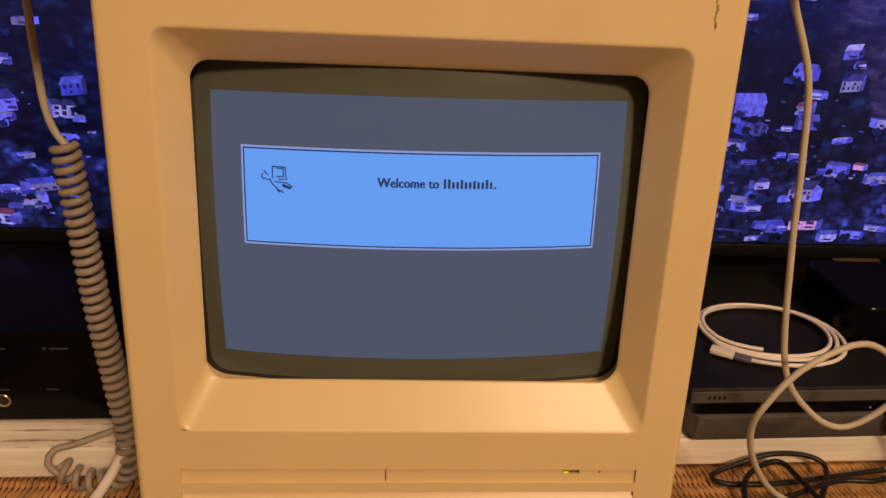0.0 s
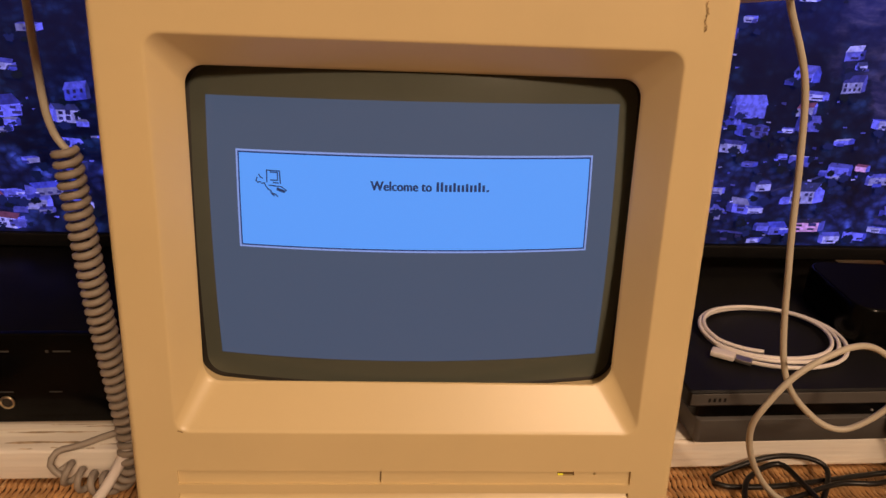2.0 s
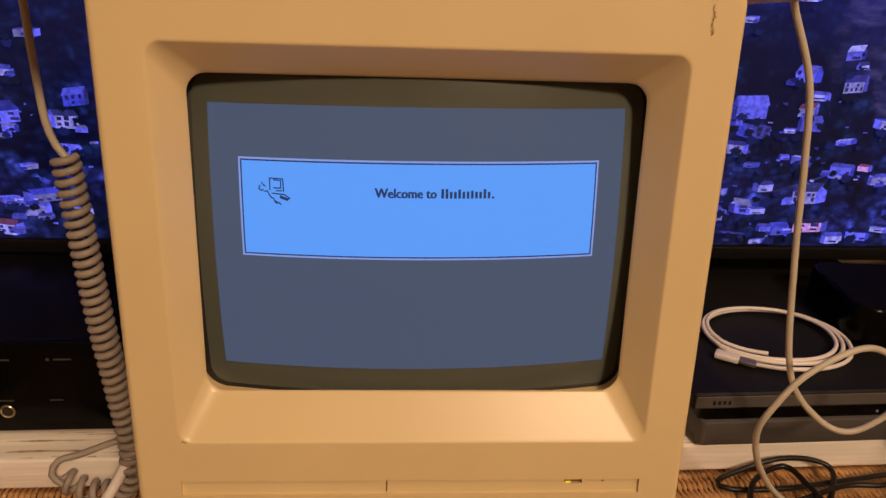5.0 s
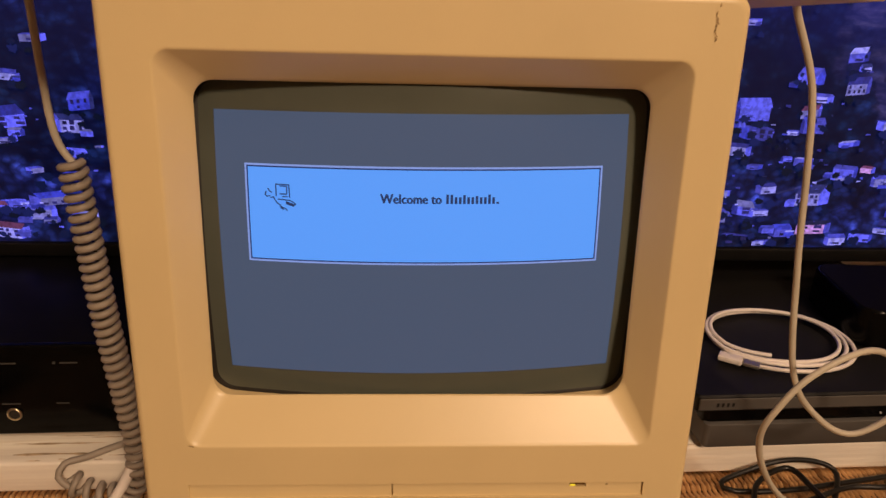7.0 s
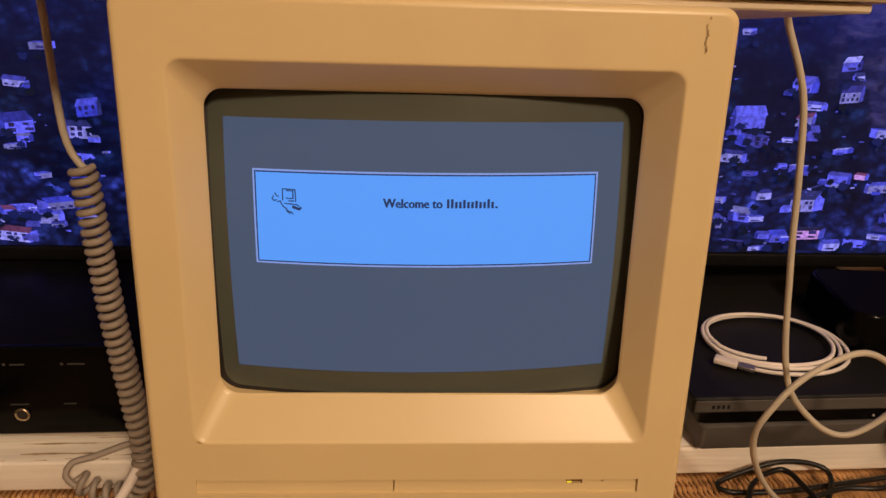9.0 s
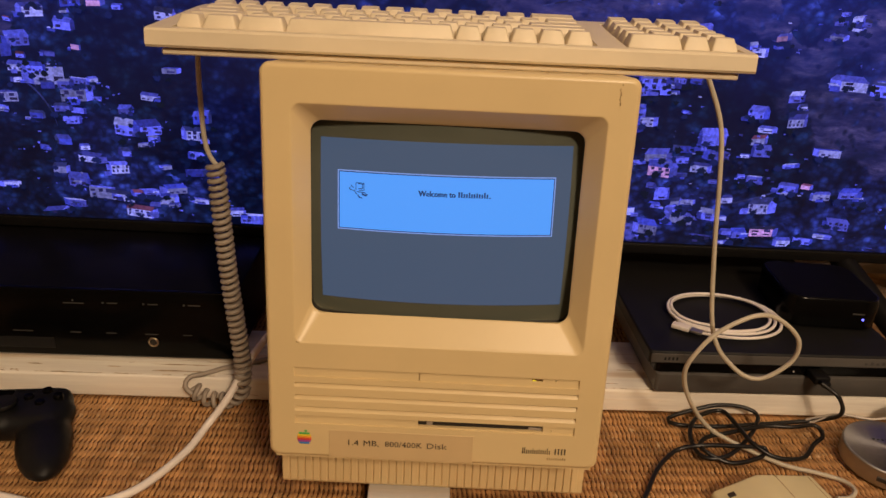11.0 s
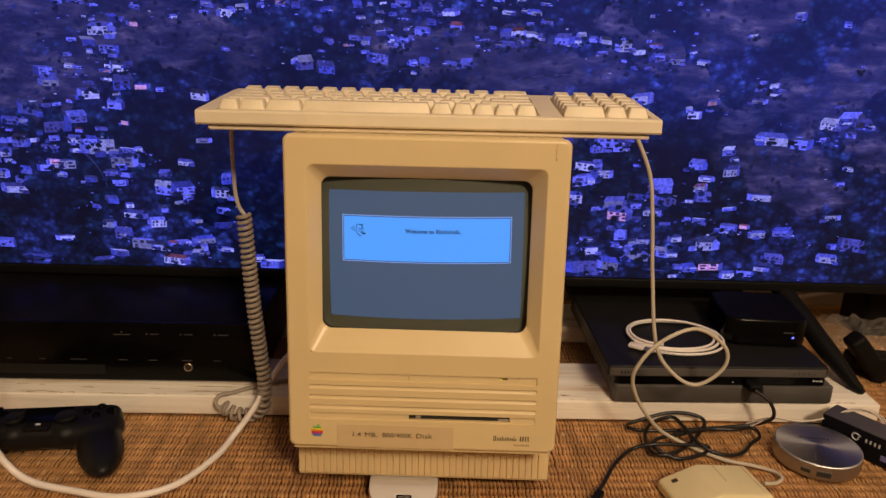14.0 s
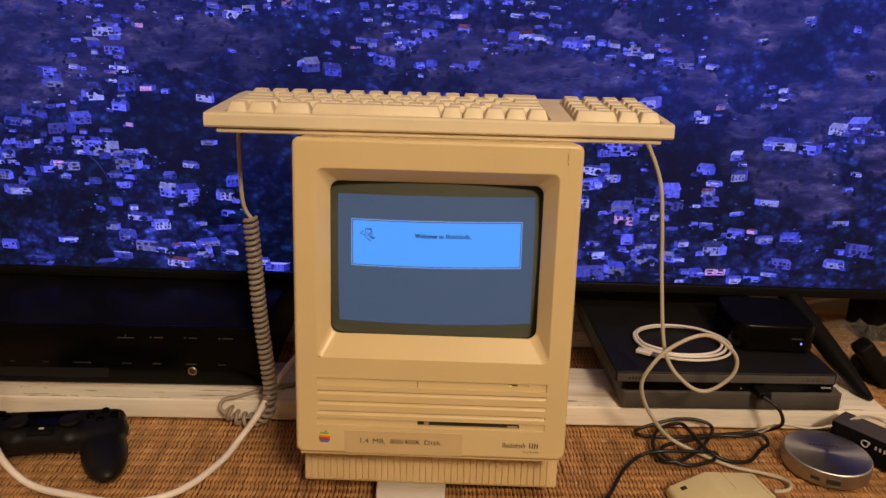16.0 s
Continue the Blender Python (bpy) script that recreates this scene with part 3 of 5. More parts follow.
def glowing_picture():
    rng = random.Random(11)
    verts, faces, slots = [], [], []

    def quad(pts, y, slot):
        if min(p[1] for p in pts) < 0.001:
            return
        k = len(verts)
        verts.extend((px, y, pz) for px, pz in pts)
        faces.append(tuple(range(k, k + len(pts))))
        slots.append(slot)

    def house(x, z, w, red=False, bright=False):
        h = w * rng.uniform(0.3, 0.62)
        tilt = rng.uniform(-0.14, 0.14)
        side = w * rng.uniform(0.15, 0.45) * rng.choice((-1, 1))
        rise = abs(side) * rng.uniform(0.1, 0.4)
        j = -0.0006 - rng.random() * 0.0012
        wall = rng.choice((0, 0, 1, 1, 2, 7 if rng.random() < 0.2 else 0))
        if bright:
            wall = rng.choice((0, 1, 1))
        shade = {0: 2, 1: 0, 2: 5, 7: 3}[wall]
        roof = 4 if red else rng.choice((3, 3, 5, 2, 0, 1, 4 if rng.random() < 0.35 else 3))
        a, b = (x, z), (x + w, z + tilt * w)
        near = b if side > 0 else a
        quad([a, b, (b[0], b[1] + h), (a[0], a[1] + h)], j, wall)
        quad([near, (near[0] + side, near[1] + rise), (near[0] + side, near[1] + rise + h * 0.95), (near[0], near[1] + h)], j, shade)
        d = h * rng.uniform(0.3, 0.8)
        e = w * 0.05
        if rng.random() < 0.6:
            quad([(a[0] - e, a[1] + h * 0.92), (b[0] + e, b[1] + h * 0.92), (b[0] + side * 0.55, b[1] + h + d), (a[0] + side * 0.55, a[1] + h + d)], j - 0.0003, roof)
            if rng.random() < 0.7:
                quad([(near[0], near[1] + h * 0.95), (near[0] + side * 1.05, near[1] + rise + h * 0.92), (near[0] + side * 0.55, near[1] + h + d)], j - 0.00035, shade)
        else:
            quad([(a[0] - e, a[1] + h), (b[0] + e, b[1] + h), (b[0] + side + e, b[1] + h + rise), (a[0] + side - e, a[1] + h + rise)], j - 0.0003, roof)
        if rng.random() < 0.55:
            ww, hh = w * rng.uniform(0.3, 0.6), h * rng.uniform(0.35, 0.6)
            ox, oz = x + w * rng.choice((-0.4, 0.2, 0.8)), z - h * rng.uniform(0.0, 0.4)
            quad([(ox, oz), (ox + ww, oz + tilt * ww), (ox + ww, oz + hh + tilt * ww), (ox, oz + hh)], j - 0.0005, rng.choice((0, 2, 2, 3)))
            quad([(ox, oz + hh), (ox + ww, oz + hh + tilt * ww), (ox + ww + side * 0.3, oz + hh * 1.4), (ox + side * 0.3, oz + hh * 1.4)], j - 0.0006, rng.choice((3, 1, 0, 5)))
        n = rng.choice((2, 3, 4)) if w > 0.016 else 1
        for row in range(1 if h < 0.009 else 2):
            for i in range(n):
                if rng.random() < 0.7:
                    u = (i + rng.uniform(0.2, 0.4)) / n
                    px, pz = x + w * u, z + tilt * w * u + h * (0.2 + 0.4 * row)
                    ww, wh = w * rng.uniform(0.35, 0.65) / n, h * rng.uniform(0.2, 0.34)
                    quad([(px, pz), (px + ww, pz), (px + ww, pz + wh), (px, pz + wh)], j - 0.0007, 6)

    # the larger houses of each side: place across and down the picture, and breadth
    marks_west = ((175, 38, 45), (190, 75, 32), (210, 108, 25), (118, 85, 16), (155, 135, 18), (205, 172, 32), (100, 212, 45), (185, 215, 20), (40, 240, 32), (120, 275, 50), (185, 245, 60), (220, 272, 50), (215, 310, 32), (35, 318, 45), (292, 322, 36),
                  (238, 362, 40), (320, 345, 24), (285, 382, 36), (195, 385, 26), (125, 405, 36), (70, 440, 55), (220, 432, 34), (255, 415, 45), (312, 440, 50), (370, 410, 40), (185, 450, 40), (400, 360, 26), (405, 425, 30), (480, 450, 45), (352, 155, 34))
    marks_east = ((1015, 60, 32), (1105, 72, 26), (1130, 78, 24), (1165, 88, 22), (1195, 93, 28), (1240, 95, 22), (1130, 165, 36), (1225, 190, 26), (1340, 162, 26), (1375, 228, 52), (1465, 205, 36), (1075, 235, 46), (1035, 275, 44), (1065, 295, 30), (1245, 300, 28),
                  (1235, 320, 26), (1348, 330, 44), (1180, 340, 40), (1285, 355, 24), (1232, 375, 26), (1380, 395, 38), (1340, 400, 34), (1245, 420, 40), (1470, 370, 30), (1465, 440, 42), (1370, 440, 44), (1315, 465, 36), (1160, 465, 45), (1195, 410, 24), (1045, 430, 30))
    # hamlets of the hillside: centre, half spread and number of houses
    west = ((140, 20, 60, 12, 5), (200, 65, 42, 12, 7), (190, 105, 20, 24, 6), (210, 140, 18, 14, 5), (165, 185, 42, 20, 14), (225, 207, 30, 9, 7), (90, 240, 36, 12, 5), (160, 272, 45, 16, 9), (110, 308, 58, 18, 9),
            (225, 312, 42, 26, 12), (40, 340, 48, 20, 9), (300, 362, 40, 22, 7), (245, 402, 40, 12, 5), (370, 402, 50, 30, 10), (280, 432, 60, 18, 6), (395, 452, 46, 12, 6))
    north = ((430, 30, 34, 12, 8), (520, 25, 34, 16, 8), (690, 45, 32, 14, 8), (725, 14, 50, 10, 9), (790, 48, 36, 18, 9), (720, 82, 30, 26, 13), (680, 102, 66, 20, 15), (690, 130, 66, 18, 13), (740, 153, 60, 8, 9), (600, 152, 30, 10, 5),
             (930, 20, 40, 12, 7), (925, 86, 42, 18, 17), (972, 62, 18, 16, 6), (1010, 92, 60, 6, 9), (1110, 105, 52, 12, 10), (1155, 140, 34, 12, 8), (1210, 125, 40, 7, 6))
    east = ((1370, 190, 18, 22, 8), (1265, 225, 18, 8, 3), (1420, 268, 36, 6, 6), (1505, 240, 20, 16, 6), (1100, 275, 42, 12, 8), (1165, 280, 30, 12, 6), (1065, 315, 34, 22, 10), (1215, 375, 46, 22, 9), (1275, 358, 14, 14, 3),
            (1320, 405, 24, 8, 4), (1120, 400, 40, 28, 10), (1200, 445, 48, 18, 10), (1372, 445, 30, 10, 4), (1520, 422, 28, 12, 5), (1500, 478, 36, 6, 5), (1420, 484, 36, 5, 4), (1080, 462, 40, 14, 8), (1280, 468, 28, 9, 4))
    spots = []

    def put(px, py, w, red=False):
        k = 0.000682 + 0.000091 * py / 480
        x, z = (px - 790) * k + 0.004, 0.47 - 0.000354 * py - 8.2e-7 * py * py - TVZ
        w *= k
        if any(abs(x - a) < w * 0.85 and abs(z - b) < w * 0.62 for a, b in spots):
            return
        house(x - w / 2, z - w * 0.4, w, red)
        spots.append((x, z))

    for px, py, w in marks_west + marks_east:
        u, v = (px - 784) / 784, (py - 441) / 784
        k = 1 + 0.015 * u - 0.2072 * v
        x, z, w = (0.6051 * u + 0.0063 * v + 0.0215) / k, (0.0150 * u - 0.6428 * v + 0.0254) / k, w * 0.00066
        house(x - w / 2, z - w * 0.35, w * 0.85, (px, py) == (312, 440), True)
        spots.append((x, z))
    for cx, cy, rx, ry, n in west + north + east:
        for _ in range(int(n * 1.25)):
            px, py = rng.gauss(cx, rx * 0.8), rng.gauss(cy, ry * 0.85)
            put(px, py, (15 + 15 * py / 480) * rng.choice((0.5, 0.7, 0.95, 1.2, 1.4)))
    for _ in range(45):
        px, py = rng.uniform(0, 1568), rng.uniform(-60, 480)
        put(px, py, rng.uniform(6, 15))
    for _ in range(55):
        px, py = rng.choice((rng.uniform(0, 480), rng.uniform(1040, 1330))), rng.uniform(290, 485)
        put(px, py, rng.uniform(10, 28))
    for _ in range(120):
        px, py = rng.uniform(0, 1300), rng.uniform(-170, 0)
        put(px, py, rng.uniform(7, 18))
    def tree(x, z, r, slot, y):
        n = rng.choice((19, 23, 27))
        quad([(x + r * rng.uniform(0.6, 1.15) * math.cos(2 * math.pi * i / n), z + r * rng.uniform(0.45, 0.95) * math.sin(2 * math.pi * i / n)) for i in range(n)], y, slot)

    for x, z in spots:
        r0 = 0.0100 - 0.0055 * z / 0.46
        dark = (8, 9, 9, 10) if z < 0.2 else (9, 10, 10)
        for _ in range(rng.choice((1, 2, 3))):
            tree(x + rng.uniform(-1.7, 1.7) * r0, z + rng.uniform(-1.7, -0.6) * r0, r0 * rng.choice((0.3, 0.45, 0.6)), rng.choice(dark), -0.0030 - rng.random() * 0.0006)
        if rng.random() < 0.3:
            tree(x + rng.choice((-1, 1)) * rng.uniform(0.5, 1.3) * r0, z + rng.uniform(-0.3, 0.3) * r0, r0 * rng.choice((0.25, 0.4)), rng.choice(dark), -0.0030 - rng.random() * 0.0006)

    def lane(x, z, length, turn, bend, width):
        """A pale road or track that winds along the slope."""
        pts = []
        for k in range(9):
            pts.append((x, z))
            a = radians(turn + bend * k / 8)
            x, z = x + length / 8 * math.cos(a), z + length / 8 * math.sin(a)
        for (xa, za), (xb, zb) in zip(pts, pts[1:]):
            quad([(xa, za), (xb, zb), (xb, zb + width), (xa, za + width)], -0.0004, 5)

    for place in ((-0.325, 0.266, 0.085, -10, -14, 0.0012), (-0.455, 0.155, 0.055, -40, -45, 0.0030), (-0.56, 0.28, 0.09, 8, 18, 0.0012), (0.10, 0.258, 0.11, 14, -24, 0.0012), (0.34, 0.052, 0.07, 16, 12, 0.0020), (-0.10, 0.262, 0.08, 4, 10, 0.0012)):
        lane(*place)
    for _ in range(2200):
        x, z = rng.uniform(-0.61, 0.61), rng.uniform(0.003, 0.55)
        if not any(abs(x - a) < 0.035 and abs(z - b) < 0.016 for a, b in spots[::3]):
            continue
        w, h = rng.uniform(0.001, 0.0045), rng.uniform(0.0006, 0.0018)
        quad([(x, z), (x + w, z + rng.uniform(-1, 1) * h), (x + w, z + h), (x, z + h)], -0.0022, rng.choice((0, 0, 2, 3, 3, 5, 1)))
    me = bpy.data.meshes.new("glowing_picture")
    me.from_pydata(verts, [], faces)
    for m in HOUSEMATS:
        me.materials.append(m)
    me.polygons.foreach_set("material_index", slots)
    me.update()
    return me


for m in HOUSEMATS[:8]:
    t = m.node_tree
    g, r = t.nodes.new("ShaderNodeNewGeometry"), t.nodes.new("ShaderNodeMapRange")
    r.inputs[3].default_value, r.inputs[4].default_value = 0.35, 1.25
    t.links.new(g.outputs["Random Per Island"], r.inputs[0])
    n, q, u = t.nodes.new("ShaderNodeTexNoise"), t.nodes.new("ShaderNodeMapRange"), t.nodes.new("ShaderNodeMath")
    w = t.nodes.new("ShaderNodeTexCoord")
    n.inputs["Scale"].default_value, n.inputs["Detail"].default_value = 260, 4
    q.inputs[1].default_value, q.inputs[2].default_value, q.inputs[3].default_value, q.inputs[4].default_value = 0.36, 0.62, 0.62, 1.14
    u.operation = "MULTIPLY"
    t.links.new(w.outputs["Object"], n.inputs["Vector"])
    t.links.new(n.outputs["Fac"], q.inputs[0])
    t.links.new(r.outputs[0], u.inputs[0])
    t.links.new(q.outputs[0], u.inputs[1])
    t.links.new(u.outputs[0], t.nodes["Principled BSDF"].inputs["Emission Strength"])
tagged(part("glowing_picture", glowing_picture(), tv, "pale houses glowing in the hillside picture"), kind="stuff")
leg = tube([(0.480, 0.040, 0.004), (0.486, 0.016, -0.0115), (0.501, -0.035, -0.0375), (0.517, -0.088, -0.0650), (0.530, -0.130, -0.0860), (0.534, -0.142, -0.0885)], [0.013, 0.013, 0.0135, 0.0125, 0.0075, 0.0035], 10)
part("stand_leg", mesh_from("stand_leg", *leg, BLACKMATT, 50), tv, "black splayed stand leg")
leg = tube([(0.462, 0.02, 0.004), (0.435, 0.05, -0.004), (0.40, 0.10, -0.045), (0.38, 0.13, -0.110)], [0.0125, 0.011, 0.009, 0.007], 10)
part("stand_leg", mesh_from("stand_leg", *leg, BLACKMATT, 50), tv, "black splayed stand leg")
leg = tube([(-0.468, 0.03, 0.004), (-0.48, 0.07, -0.03), (-0.50, 0.11, -0.07), (-0.51, 0.14, -0.110)], [0.0125, 0.011, 0.009, 0.007], 10)
part("stand_leg", mesh_from("stand_leg", *leg, BLACKMATT, 50), tv, "black splayed stand leg")


# ---- vintage computer ----
computer = thing("vintage_computer", pose(0, 0, 0.013, -6, 0, 0), "yellowed compact vintage computer, its screen lit, tilted back", "computer")
CQ = 0.2048
LIPW, LIPT, LIPB = 0.0915, 0.3101, 0.1746


def lip_ring(grow, back, r):
    """The edge of the screen opening, nearer to the front along the bottom, which bows down and out with the glass."""
    ring = []
    for x, _, q in ring_xz(0.0, (LIPT + LIPB) / 2, LIPW + grow, (LIPT - LIPB) / 2 + grow, r, 0, 9):
        low = max(0.0, min(1.0, (LIPT - q) / (LIPT - LIPB)))
        bow = max(0.0, 1 - (x / LIPW) ** 2) * low ** 6
        ring.append((x, 0.0150 - 0.0020 * low - 0.0035 * bow + back, q - 0.0030 * bow))
    return ring


def recess_ring(hw, hh, r, y):
    return ring_xz(0.0005, 0.2386, hw, hh, r, y, 9)


def case_ring(hw, hh, r, y, dz=0.0):
    return ring_xz(0, CQ + dz, hw, hh, r, y, 9)


def between_rings(a, b, t):
    return [tuple(p + (q - p) * t for p, q in zip(u, v)) for u, v in zip(a, b)]


mouth, lip = recess_ring(0.1016, 0.0830, 0.0060, 0.0006), lip_ring(0.0006, -0.0010, 0.0082)
shell = loft([case_ring(0.108, 0.130, 0.02, 0.268, -0.004), case_ring(0.117, 0.139, 0.012, 0.07, -0.002), case_ring(0.1195, 0.1400, 0.009, 0.0465),
              case_ring(0.1222, 0.1424, 0.0070, 0.046), case_ring(0.1222, 0.1424, 0.0070, 0.0450), case_ring(0.1222, 0.1424, 0.0070, 0.0058), case_ring(0.1222, 0.1424, 0.0068, 0.0048),
              case_ring(0.1218, 0.1420, 0.0066, 0.0026), case_ring(0.1210, 0.1412, 0.0062, 0.0011), case_ring(0.1200, 0.1402, 0.0058, 0.0003), case_ring(0.1190, 0.1392, 0.0055, 0.0), case_ring(0.1182, 0.1384, 0.0052, 0.0),
              recess_ring(0.1032, 0.0846, 0.0064, 0.0), recess_ring(0.1023, 0.0837, 0.0062, 0.0), recess_ring(0.1020, 0.0834, 0.0062, 0.0002),
              mouth, between_rings(mouth, lip, 0.05), between_rings(mouth, lip, 0.93), lip, lip_ring(0.0002, -0.0002, 0.0080), lip_ring(0.0006, 0.0010, 0.0082), lip_ring(0.0045, 0.0032, 0.0100), lip_ring(0.0050, 0.0185, 0.0100)])


def notch(z, depth, drop, x0=-0.1025, x1=0.1025):
    """A groove that is deep at its top and slopes out below."""
    v = [(x, y, q) for x in (x0, x1) for y, q in ((-0.002, z), (depth, z), (depth, z - 0.0009), (-0.002, z - drop))]
    return v, [(0, 1, 2, 3), (4, 7, 6, 5), (0, 4, 5, 1), (1, 5, 6, 2), (2, 6, 7, 3), (3, 7, 4, 0)]


def band(z1, z0, depth):
    v = [(x, y, q) for x in (-0.1025, 0.1025) for y, q in ((-0.002, z1), (depth, z1), (depth * 0.75, z0), (-0.002, z0))]
    return v, [(0, 1, 2, 3), (4, 7, 6, 5), (0, 4, 5, 1), (1, 5, 6, 2), (2, 6, 7, 3), (3, 7, 4, 0)]


cuts = joined(band(0.1357, 0.1285, 0.0016), notch(0.1240, 0.0024, 0.0062), notch(0.1141, 0.0024, 0.0062), notch(0.1046, 0.0024, 0.0062), band(0.0972, 0.0905, 0.0016))
case = carved("case_shell", shell, cuts, PLASTIC, 32)
slot_cut = joined(box(-0.0122, 0.0796, -0.003, 0.04, 0.0918, 0.0966), 
                  box(0.0686, 0.0764, -0.003, 0.006, 0.1325, 0.1345), box(0.0853, 0.0864, -0.003, 0.006, 0.1330, 0.1341), box(-0.0127, -0.0121, -0.003, 0.004, 0.1286, 0.1356),
                  box(0.0853, 0.0862, -0.003, 0.006, 0.0925, 0.0934))
lot = [tuple(v.co) for v in case.vertices], [tuple(p.vertices) for p in case.polygons]
bpy.data.meshes.remove(case)
case = carved("case_shell", lot, slot_cut, PLASTIC, 32)
part("case_shell", case, computer, "yellowed beige plastic case with a deep screen recess")
# a dark block close behind the opening gives the slot its shade
part("slot_shade", mesh_from("slot_shade", *box(-0.0120, 0.0794, 0.0042, 0.03, 0.0916, 0.0965), GAPSHADE), computer, "dark block standing for the shade inside the disk slot")
part("slot_lever", mesh_from("slot_lever", *rbox(0.0690, 0.0790, 0.0030, 0.006, 0.0918, 0.0938, 0.0004, 1), GREYCORD), computer, "grey lever in the disk slot")
part("slot_lever", mesh_from("slot_lever", *rbox(-0.0060, -0.0015, 0.0030, 0.006, 0.0920, 0.0955, 0.0004, 1), GREYCORD), computer, "grey lever in the disk slot")
part("activity_lamp", mesh_from("activity_lamp", *rbox(0.0689, 0.0761, 0.0022, 0.005, 0.1327, 0.1343, 0.0004, 1), mat("amber_lens", (0.16, 0.08, 0.02), 0.3)), computer, "small dark amber drive lamp")
part("activity_glow", mesh_from("activity_glow", *rbox(0.0690, 0.0715, 0.0016, 0.0021, 0.1327, 0.1335, 0.0002, 1), YELLOWLED), computer, "lit yellow corner of the drive lamp")

# foot with upright ribs
FD = 0.043
foot = loft([[(x * (1 if k else 0.992), y, q) for x, y, q in ((-0.1230, FD + 0.0012, 0.0105), (0.1230, FD + 0.0012, 0.0105), (0.119, 0.255, 0.0135), (-0.119, 0.255, 0.0135))] if k == 0 else
             [(-0.1230, FD, qq), (0.1230, FD, qq), (0.119, 0.255, qq + 0.002), (-0.119, 0.255, qq + 0.002)] for k, qq in ((0, 0), (1, 0.0125), (2, 0.0655))])
part("foot", mesh_from("foot", *foot, PLASTIC, 30), computer, "recessed foot of the case")
ribs = joined(*[rbox(x, x + 0.0052, FD - 0.0014, FD + 0.001, 0.013, 0.0632, 0.0005, 1) for x in np.arange(-0.1225, 0.1175, 0.0062)])
part("foot_ribs", mesh_from("foot_ribs", *ribs, PLASTIC, 30), computer, "upright ribs on the foot")
under = box(-0.118, 0.118, 0.004, 0.2, 0.0600, 0.0640)
part("belly", mesh_from("belly", *under, PLASTIC), computer)

# picture tube
R0, Y0 = 0.40, 0.0100
CZ = 0.2397


def tube_y(x, q):
    return Y0 + (x * x + (q - CZ) ** 2) / (2 * R0)


def patch(x0, x1, q0, q1, off, nx=24, ny=16):
    v, f = [], []
    for j in range(ny + 1):
        for i in range(nx + 1):
            u, w = i / nx * 2 - 1, j / ny * 2 - 1
            x, q = (x0 + x1) / 2 + u * (x1 - x0) / 2, (q0 + q1) / 2 + w * (q1 - q0) / 2
            v.append((x, tube_y(x, q) - off, q))
    for j in range(ny):
        for i in range(nx):
            a = j * (nx + 1) + i
            f.append((a, a + 1, a + nx + 2, a + nx + 1))
    return v, f


# the lit picture sits a little askew on the glass
SKEW, SX, SQ = radians(0.42), 0.0009, 0.0003


def askew(lot, off):
    out = []
    for x, _, q in lot[0]:
        a, b = x + SX - SKEW * (q - CZ), q + SQ + SKEW * x
        out.append((a, tube_y(a, b) - off, b))
    return out, lot[1]


def dense(ring, step=0.003):
    """The same closed line with points at short steps."""
    out = []
    for p, q in zip(ring, ring[1:] + ring[:1]):
        n = max(1, int(math.dist(p, q) / step))
        out += [tuple(a + (b - a) * k / n for a, b in zip(p, q)) for k in range(n)]
    return out


GX, GQ, GW, GH = 0.0005, 0.2406, 0.0935, 0.0692


def gasket():
    """A black frame lying on the glass, with rounded inner corners."""
    inner = dense(ring_xz(GX, GQ, GW, GH, 0.0085, 0, 9))
    rings = []
    for grow, lift in ((0.0, 0.0001), (0.0003, 0.0004), (0.0030, 0.0006), (0.0075, 0.0006)):
        line = [(x + grow * (x - GX) / GW, q + grow * (q - GQ) / GH) for x, _, q in inner]
        rings.append([(x, tube_y(x, q) - lift, q) for x, q in line])
    return loft(rings, False, False)


part("tube_surround", mesh_from("tube_surround", *gasket(), GASKET, 50), computer, "black gasket round the picture tube")
glass = part("picture_tube", mesh_from("picture_tube", *patch(-0.0970, 0.0975, CZ - 0.0720, CZ + 0.0735, 0, 60, 44), CRTGLASS, 60), computer, "dull grey-green curved picture tube glass")
part("lit_raster", mesh_from("lit_raster", *askew(patch(-0.0868, 0.0853, 0.1835, 0.2985, 0, 30, 22), 0.0003), CRTGREY, 60), glass, "lit blue-grey raster")
BX, BT, BB = 0.0746, 0.2774, 0.2359
part("message_border", mesh_from("message_border", *askew(patch(-BX, BX, BB, BT, 0), 0.0005), CRTPALE, 60), glass, "pale outline of the message box")
part("message_line", mesh_from("message_line", *askew(patch(-BX + 0.0008, BX - 0.0008, BB + 0.0008, BT - 0.0008, 0), 0.0006), CRTDARK, 60), glass, "dark line inside the outline")
part("message_box", mesh_from("message_box", *askew(patch(-BX + 0.0014, BX - 0.0014, BB + 0.0014, BT - 0.0014, 0), 0.0007), CRTBLUE, 60), glass, "bright blue message box")
words = joined(shifted(text_lot("Welcome to", 0.0039, 0.0250), -0.0189, 0, 0.2624), shifted(text_lot("Welcome to", 0.0039, 0.0250), -0.01845, 0, 0.2624), shifted(text_lot("Welcome to", 0.0039, 0.0250), -0.01865, 0, 0.26255))
part("message_text", mesh_from("message_text", *askew(words, 0.0009), CRTINK), glass, "dark letters reading Welcome to")
bars = letter_bars(0.0083, 0.0309, 0.2624, 0.0039, (1, 1, 0.72, 0.72, 0.95, 0.72, 0.72, 0.85, 0.72, 0.72, 1, 0.72, 0.2), 0.62)
part("message_bars", mesh_from("message_bars", *askew(bars, 0.0009), CRTINK), glass, "dark bars of a word")


